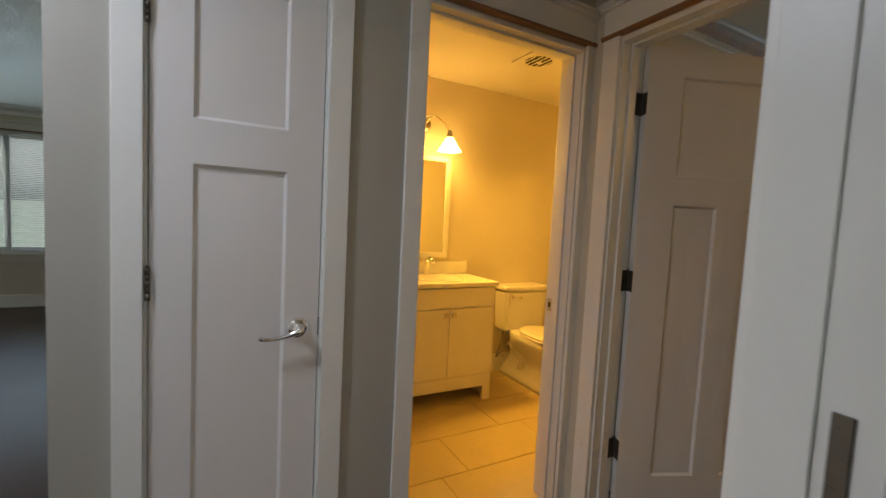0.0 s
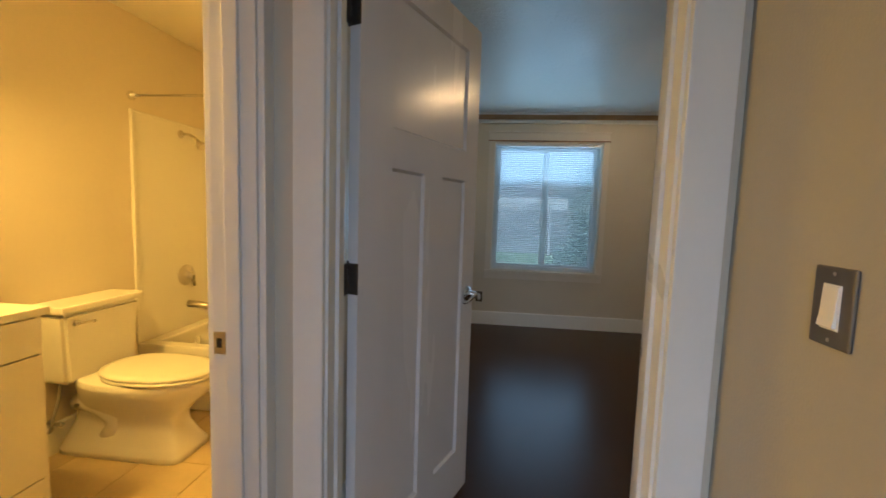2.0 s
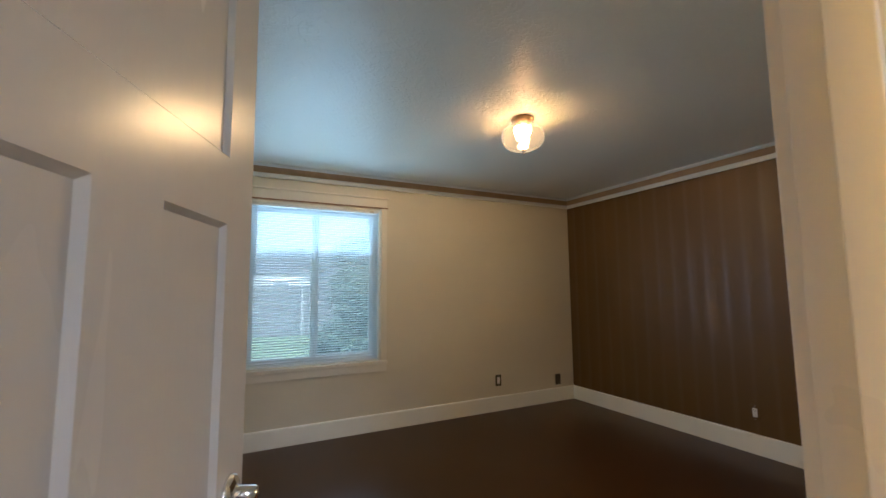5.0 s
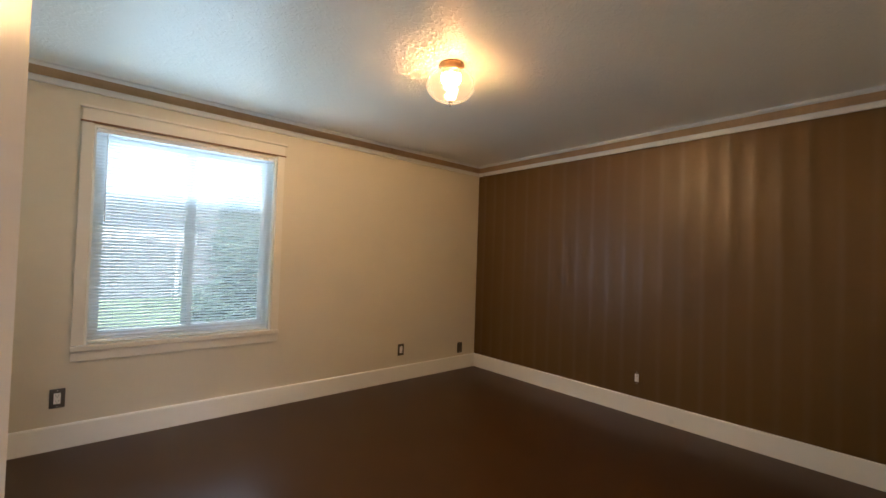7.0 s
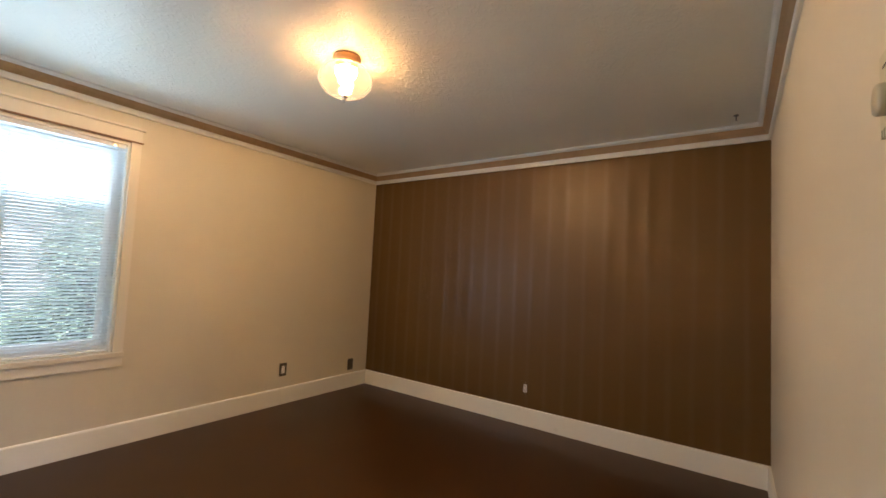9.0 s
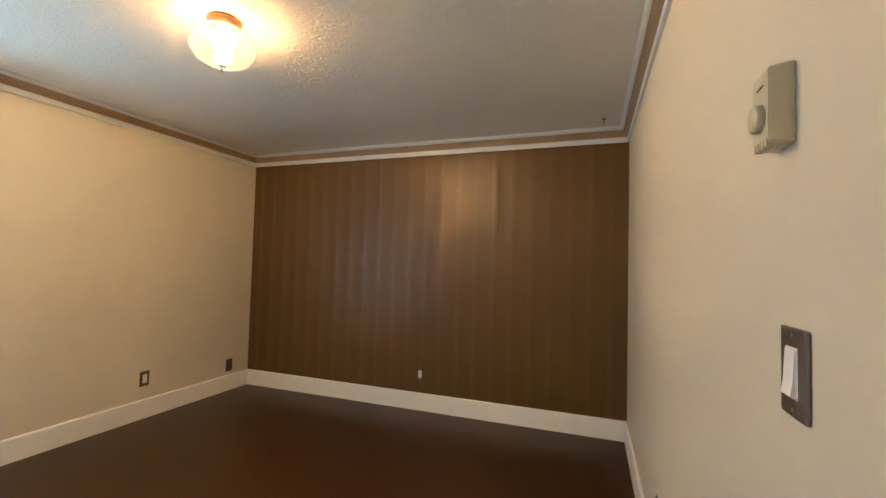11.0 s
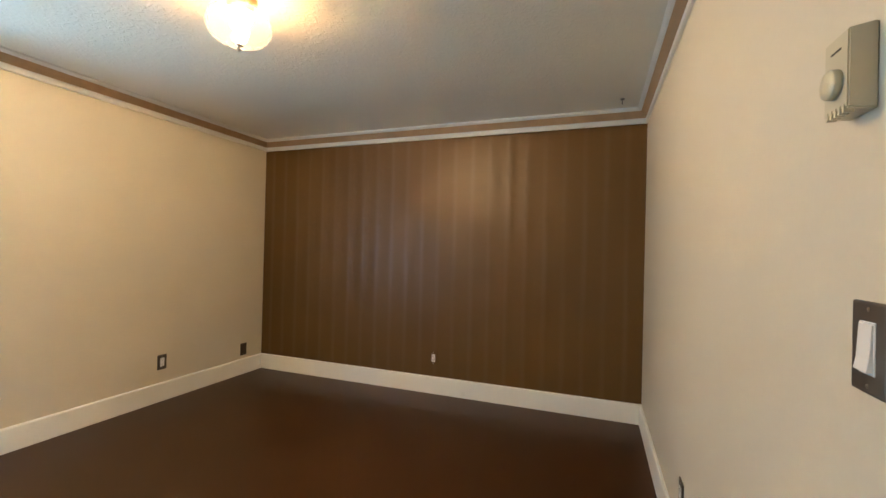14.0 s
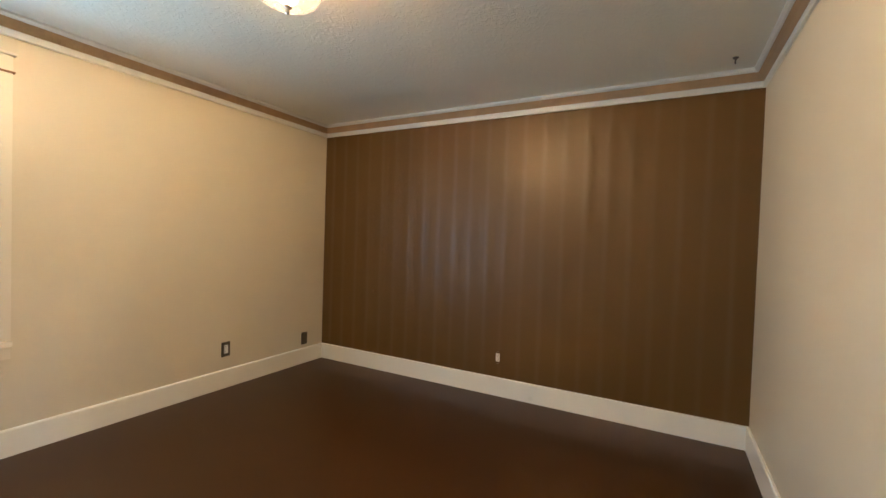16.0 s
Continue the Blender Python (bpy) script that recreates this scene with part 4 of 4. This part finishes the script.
for v in vs:
    if v.co.z < 0.5:
        v.co.y = TY + (v.co.y - TY) * 0.90
        v.co.x = -1.742 + (v.co.x + 1.742) * 0.9
bmesh.ops.bevel(bm, geom=bm.edges[:], offset=0.018, segments=4, affect="EDGES")
tank = part("tank", bm, CERAMIC, toi)
part("tank_lid", boxes((-1.747, -1.543, TY - 0.228, TY + 0.228, 0.737, 0.772), bevel=0.010), CERAMIC, toi)
lvr = bmesh.new()
lathe(lvr, [(0.016, 0.0), (0.016, 0.008), (0.010, 0.016)], (-1.556, TY - 0.155, 0.685), "x", 16)
tube(lvr, [(-1.540, TY - 0.155, 0.685), (-1.538, TY - 0.10, 0.680), (-1.537, TY - 0.075, 0.678)], [0.006, 0.006, 0.008], 8)
part("flush_lever", lvr, CHROME, tank, "chrome flush lever", True)
part("fixing_hole", lathe(bmesh.new(), [(0.011, -0.004), (0.011, 0.004)], (-1.60, TY - 0.133, 0.262), "y", 14), STEEL_PLATE, toi, "dark fixing screw in the side")
hose = thing("supply_hose", -1.72, TY - 0.24, 0.15, "grey braided water supply hose below the tank", "hose")
part("hose", tube(bmesh.new(), [(-1.66, TY - 0.15, 0.385), (-1.655, TY - 0.17, 0.30), (-1.66, TY - 0.20, 0.20), (-1.68, TY - 0.20, 0.15), (-1.71, TY - 0.16, 0.14), (-1.735, TY - 0.14, 0.16)], 0.006, 8), RUBBER, hose, "", True)
part("valve", lathe(bmesh.new(), [(0.02, -1.749), (0.02, -1.745), (0.008, -1.744), (0.008, -1.70), (0.013, -1.698), (0.013, -1.675)], (0, TY - 0.14, 0.16), "x", 14), CHROME, hose, "", True)

# bathtub, surround and shower
tub = thing("bathtub", -1.0, 1.53, 0, "white built-in bathtub with plain apron", "bathtub")
bm = bmesh.new()
for r in ((-1.75, -0.30, 1.16, 1.235), (-1.75, -0.30, 1.855, 1.92), (-1.75, -1.66, 1.235, 1.855), (-0.39, -0.30, 1.235, 1.855)):
    box(bm, r[0], r[1], r[2], r[3], 0.0, 0.40, 0.012)
box(bm, -1.66, -0.39, 1.235, 1.855, 0.0, 0.08)
part("shell", bm, ACRYLIC, tub)
part("drain_plate", lathe(bmesh.new(), [(0.034, -1.662), (0.034, -1.655), (0.02, -1.651)], (0, 1.56, 0.30), "x", 20), CHROME, tub, "", True)
su = thing("tub_surround", -1.0, 1.53, 0.40, "white acrylic tub surround panels with trim edges", "tub surround", kind="structure")
part("panel", boxes((-1.749, -1.742, 1.175, 1.915, 0.402, 1.80)), ACRYLIC, su)
part("panel", boxes((-1.742, -0.305, 1.912, 1.919, 0.402, 1.80)), ACRYLIC, su)
part("edge_trim", boxes((-1.749, -1.733, 1.150, 1.175, 0.402, 1.812), bevel=0.004), ACRYLIC, su)
part("edge_trim", boxes((-1.749, -1.737, 1.175, 1.915, 1.80, 1.812), bevel=0.003), ACRYLIC, su)
rod = thing("curtain_rod", -1.0, 1.17, 1.89, "thin chrome shower curtain rod with end flanges", "curtain rod")
part("bar", tube(bmesh.new(), [(-1.748, 1.17, 1.89), (-0.302, 1.17, 1.89)], 0.0075, 12), CHROME, rod, "", True)
for x0, s in ((-1.749, 1), (-0.301, -1)):
    part("flange", lathe(bmesh.new(), [(0.027, 0), (0.027, s * 0.006), (0.016, s * 0.022), (0.013, s * 0.034)], (x0, 1.17, 1.89), "x", 20), CHROME, rod, "", True)
sh = thing("shower_fixture", -1.74, 1.55, 1.72, "chrome shower head on a short bent arm", "shower head")
part("arm", tube(bmesh.new(), [(-1.742, 1.555, 1.735), (-1.69, 1.555, 1.738), (-1.64, 1.555, 1.715), (-1.615, 1.555, 1.69)], 0.009, 12), NICKEL, sh, "", True)
part("flange", lathe(bmesh.new(), [(0.028, -1.742), (0.028, -1.737), (0.012, -1.730)], (0, 1.555, 1.735), "x", 20), NICKEL, sh, "", True)
hm = Matrix.Translation((-1.615, 1.555, 1.69)) @ pose(0, 0, 0, 0, 140, 0)
part("head", lathe(bmesh.new(), [(0.011, -0.01), (0.014, 0.008), (0.030, 0.035), (0.032, 0.05), (0.026, 0.053)], (0, 0, 0), "z", 24, hm), NICKEL, sh, "", True)
ct = thing("shower_valve", -1.742, 1.575, 0.755, "round chrome tub valve with a lever", "faucet")
part("escutcheon", lathe(bmesh.new(), [(0.075, -1.742), (0.075, -1.737), (0.055, -1.727), (0.028, -1.724), (0.026, -1.69), (0.018, -1.685)], (0, 1.575, 0.765), "x", 36), NICKEL, ct, "", True)
part("lever", tube(bmesh.new(), [(-1.688, 1.575, 0.765), (-1.682, 1.575, 0.72), (-1.676, 1.575, 0.69)], [0.012, 0.009, 0.010], 10), STEEL_PLATE, ct, "", True)
sp = thing("tub_spout", -1.742, 1.60, 0.54, "chrome tub spout below the valve", "faucet")
part("spout", tube(bmesh.new(), [(-1.742, 1.60, 0.555), (-1.66, 1.60, 0.553), (-1.61, 1.60, 0.545), (-1.60, 1.60, 0.525)], [0.026, 0.025, 0.023, 0.019], 16), NICKEL, sp, "", True)

vent = thing("exhaust_fan", -1.03, 0.29, H, "square ceiling exhaust fan with a round slatted grille", "exhaust fan")
part("frame", boxes((-1.155, -0.905, 0.165, 0.415, H - 0.012, H), bevel=0.004), BATH_CEIL, vent)
part("opening", lathe(bmesh.new(), [(0.0005, H - 0.0135), (0.086, H - 0.0135), (0.086, H - 0.0122)], (-1.03, 0.29, 0), "z", 40), BLACK, vent)
for k in range(-2, 3):
    hw = math.sqrt(max(0, 0.086 ** 2 - (k * 0.035) ** 2))
    if hw > 0.02:
        part("slat", boxes((-1.03 - hw, -1.03 + hw, 0.29 + k * 0.035 - 0.0048, 0.29 + k * 0.035 + 0.0048, H - 0.0152, H - 0.0137), bevel=0.0005), WHITE_PLASTIC, vent)
part("hub", lathe(bmesh.new(), [(0.014, H - 0.024), (0.020, H - 0.020), (0.020, H - 0.0192)], (-1.03, 0.29, 0), "z", 20), WHITE_PLASTIC, vent)
baseboard([((-1.75, 0.255), (1, 0)), ((-1.75, 1.15), (1, 0))])

# ---- outdoors ----
ground = solid("ground", boxes((-2000, 2000, -2000, 2000, -0.75, -0.55)), GRASS, "mown green lawn reaching to the horizon", "lawn")


def neighbour(name, x, y, w, d, h, rise, label):
    hs = thing(name, x, y, -0.55, label, "house")
    part("wall", boxes((x - w / 2, x + w / 2, y, y + d, -0.55, h)), SIDING, hs)
    bm = bmesh.new()
    a = [bm.verts.new(c) for c in ((x - w / 2 - 0.02, y - 0.02, h), (x + w / 2 + 0.02, y - 0.02, h), (x + w / 2 + 0.02, y + d + 0.02, h), (x - w / 2 - 0.02, y + d + 0.02, h),
                                   (x - w / 2 + 1.5, y + d / 2, h + rise), (x + w / 2 - 1.5, y + d / 2, h + rise))]
    for f in ((0, 1, 5, 4), (2, 3, 4, 5), (1, 2, 5), (3, 0, 4), (0, 3, 2, 1)):
        bm.faces.new([a[i] for i in f])
    part("roof", bm, ROOFING, hs)
    for k in range(3):
        wx = x - w / 2 + (k + 0.5) * w / 3
        wo = part("window", boxes((wx - 0.6, wx + 0.6, y - 0.05, y + 0.02, 0.9, 2.1), bevel=0.01), VINYL, hs)
        part("pane", boxes((wx - 0.52, wx + 0.52, y - 0.06, y - 0.045, 0.98, 2.02)), ROOFING, wo)


neighbour("house", -1.5, 31, 15, 8, 2.45, 1.25, "low pale-sided neighbouring house beyond the fence")
neighbour("house", 14.5, 36, 13, 8, 2.6, 1.5, "pale neighbouring house partly behind the trees")
fence = thing("garden_fence", 2.0, 18.5, -0.55, "weathered dark board fence across the end of the lawn", "fence")
fbm = bmesh.new()
box(fbm, -0.07, 0.07, -0.01, 0.01, -0.55, 1.52, 0.006)
fme = mesh_from("board", fbm, FENCE)
for i in range(130):
    o = new("board", fme)
    o.location = (-8.5 + i * 0.146, 18.5 + 0.006 * math.sin(i * 2.3), 0.02 * math.sin(i * 1.7))
    o.parent = fence
    o.matrix_parent_inverse = world_of(fence).inverted()
for rz in (-0.2, 1.0):
    part("rail", boxes((-8.6, 10.5, 18.515, 18.56, rz, rz + 0.09)), FENCE, fence)
post = thing("white_post", 3.02, 18.1, -0.55, "slim white post standing in front of the fence", "post")
part("shaft", boxes((2.965, 3.075, 18.045, 18.155, -0.55, 1.70), bevel=0.015), SIDING, post)
part("cap", boxes((2.945, 3.095, 18.025, 18.175, 1.70, 1.75), bevel=0.02), SIDING, post)


def leaf_mesh(name, spots, leaves, small, large, rnd):
    """Many small diamond leaves scattered round clump centres (x, y, z, spread)."""
    verts, faces = [], []
    for i in range(leaves):
        cx, cy, cz, s = spots[i % len(spots)]
        c = Vector((cx, cy, cz)) + Vector([rnd.gauss(0, s) for _ in range(3)])
        c.z = max(c.z, -0.53)
        u = Vector([rnd.gauss(0, 1) for _ in range(3)]).normalized()
        v = u.orthogonal().normalized()
        k = rnd.uniform(small, large)
        n = len(verts)
        verts += [c - u * k, c + v * k * 0.5, c + u * k, c - v * k * 0.5]
        faces.append((n, n + 1, n + 2, n + 3))
    me = bpy.data.meshes.new(name)
    me.from_pydata([tuple(v) for v in verts], [], faces)
    me.materials.append(LEAF)
    return me


def leafy(name, parent, me):
    o = new(name, me)
    o.parent = parent
    o.matrix_parent_inverse = world_of(parent).inverted()


def tree(name, x, y, h, r, leaves, seed, label):
    rnd = random.Random(seed)
    t = thing(name, x, y, -0.55, label, "tree")
    bm = bmesh.new()
    tube(bm, [(x, y, -0.6), (x + 0.05, y, h * 0.3), (x - 0.06, y + 0.1, h * 0.65), (x, y, h * 0.95)], [0.20, 0.15, 0.09, 0.02], 10)
    for k in range(11):
        a, z = rnd.uniform(0, 6.28), rnd.uniform(0.25, 0.75) * h
        tube(bm, [(x, y, z), (x + 0.5 * r * math.cos(a), y + 0.5 * r * math.sin(a), z + 0.3 * r), (x + 0.9 * r * math.cos(a), y + 0.9 * r * math.sin(a), z + 0.45 * r)], [0.06, 0.04, 0.01], 6)
    part("trunk", bm, BARK, t)
    spots = []
    for _ in range(60):
        a, q, w = rnd.uniform(0, 6.28), rnd.uniform(0.1, 1.0), rnd.uniform(0.08, 1.0)
        rr = r * q * (1.05 - 0.7 * abs(w - 0.4))
        spots.append((x + rr * math.cos(a), y + rr * math.sin(a), h * (0.05 + 0.95 * w), rnd.uniform(0.14, 0.28)))
    leafy("crown", t, leaf_mesh("crown", spots, leaves, 0.06, 0.12, rnd))


def shrub(name, x, y, wx, wy, h, leaves, seed, label):
    rnd = random.Random(seed)
    t = thing(name, x, y, -0.55, label, "shrub")
    bm = bmesh.new()
    for k in range(7):
        a = k * 0.9
        tube(bm, [(x + 0.1 * math.cos(a), y + 0.1 * math.sin(a), -0.58), (x + 0.4 * wx * math.cos(a), y + 0.4 * wy * math.sin(a), 0.4 * h), (x + 0.7 * wx * math.cos(a), y + 0.7 * wy * math.sin(a), 0.8 * h)], [0.035, 0.025, 0.008], 6)
    part("stems", bm, BARK, t)
    spots = []
    for _ in range(90):
        a, q, w = rnd.uniform(0, 6.28), math.sqrt(rnd.uniform(0, 1)), rnd.uniform(0, 1)
        k = q * (1.0 - 0.35 * w * w)
        spots.append((x + wx * k * math.cos(a), y + wy * k * math.sin(a), -0.45 + (h + 0.35) * w, 0.12))
    leafy("foliage", t, leaf_mesh("foliage", spots, leaves, 0.035, 0.075, rnd))


tree("tree", 5.3, 10.6, 5.6, 2.3, 15000, 3, "dense dark green tree beside the lawn")
tree("tree", -6.5, 27.0, 5.0, 1.8, 6000, 5, "green tree near the far house")
shrub("shrub", 3.05, 8.6, 1.15, 0.9, 1.75, 14000, 8, "tall dense dark green shrub on the lawn")
shrub("shrub", 4.9, 8.9, 1.2, 1.0, 1.9, 12000, 9, "tall dense dark green shrub on the lawn")

# ---- bathroom floor tiles ----
bf = solid("floor_bathroom", boxes((-1.87, -0.24, -1.10, 2.02, -0.12, -0.003)), GROUT, "beige rectangular floor tiles with darker grout", "floor")
made = {}
edges = [-1.75, -1.61, -1.265, -0.92, -0.575, -0.24]
for row in range(5):
    ya = (-0.37 if row % 2 else 0.07) - 1.2
    while ya < 1.2:
        a, b = max(ya, -1.0), min(ya + 0.60, 1.16)
        x0, x1 = edges[row], edges[row + 1]
        if b - a > 0.03:
            key = (round(x1 - x0, 3), round(b - a, 3))
            if key not in made:
                tb = bmesh.new()
                box(tb, 0.0025, key[0] - 0.0025, 0.0025, key[1] - 0.0025, -0.006, 0.0, 0.0012)
                made[key] = mesh_from("tile", tb, TILE)
            o = new("tile", made[key])
            o.location = (x0, a, 0.0)
            o.parent = bf
        ya += 0.60
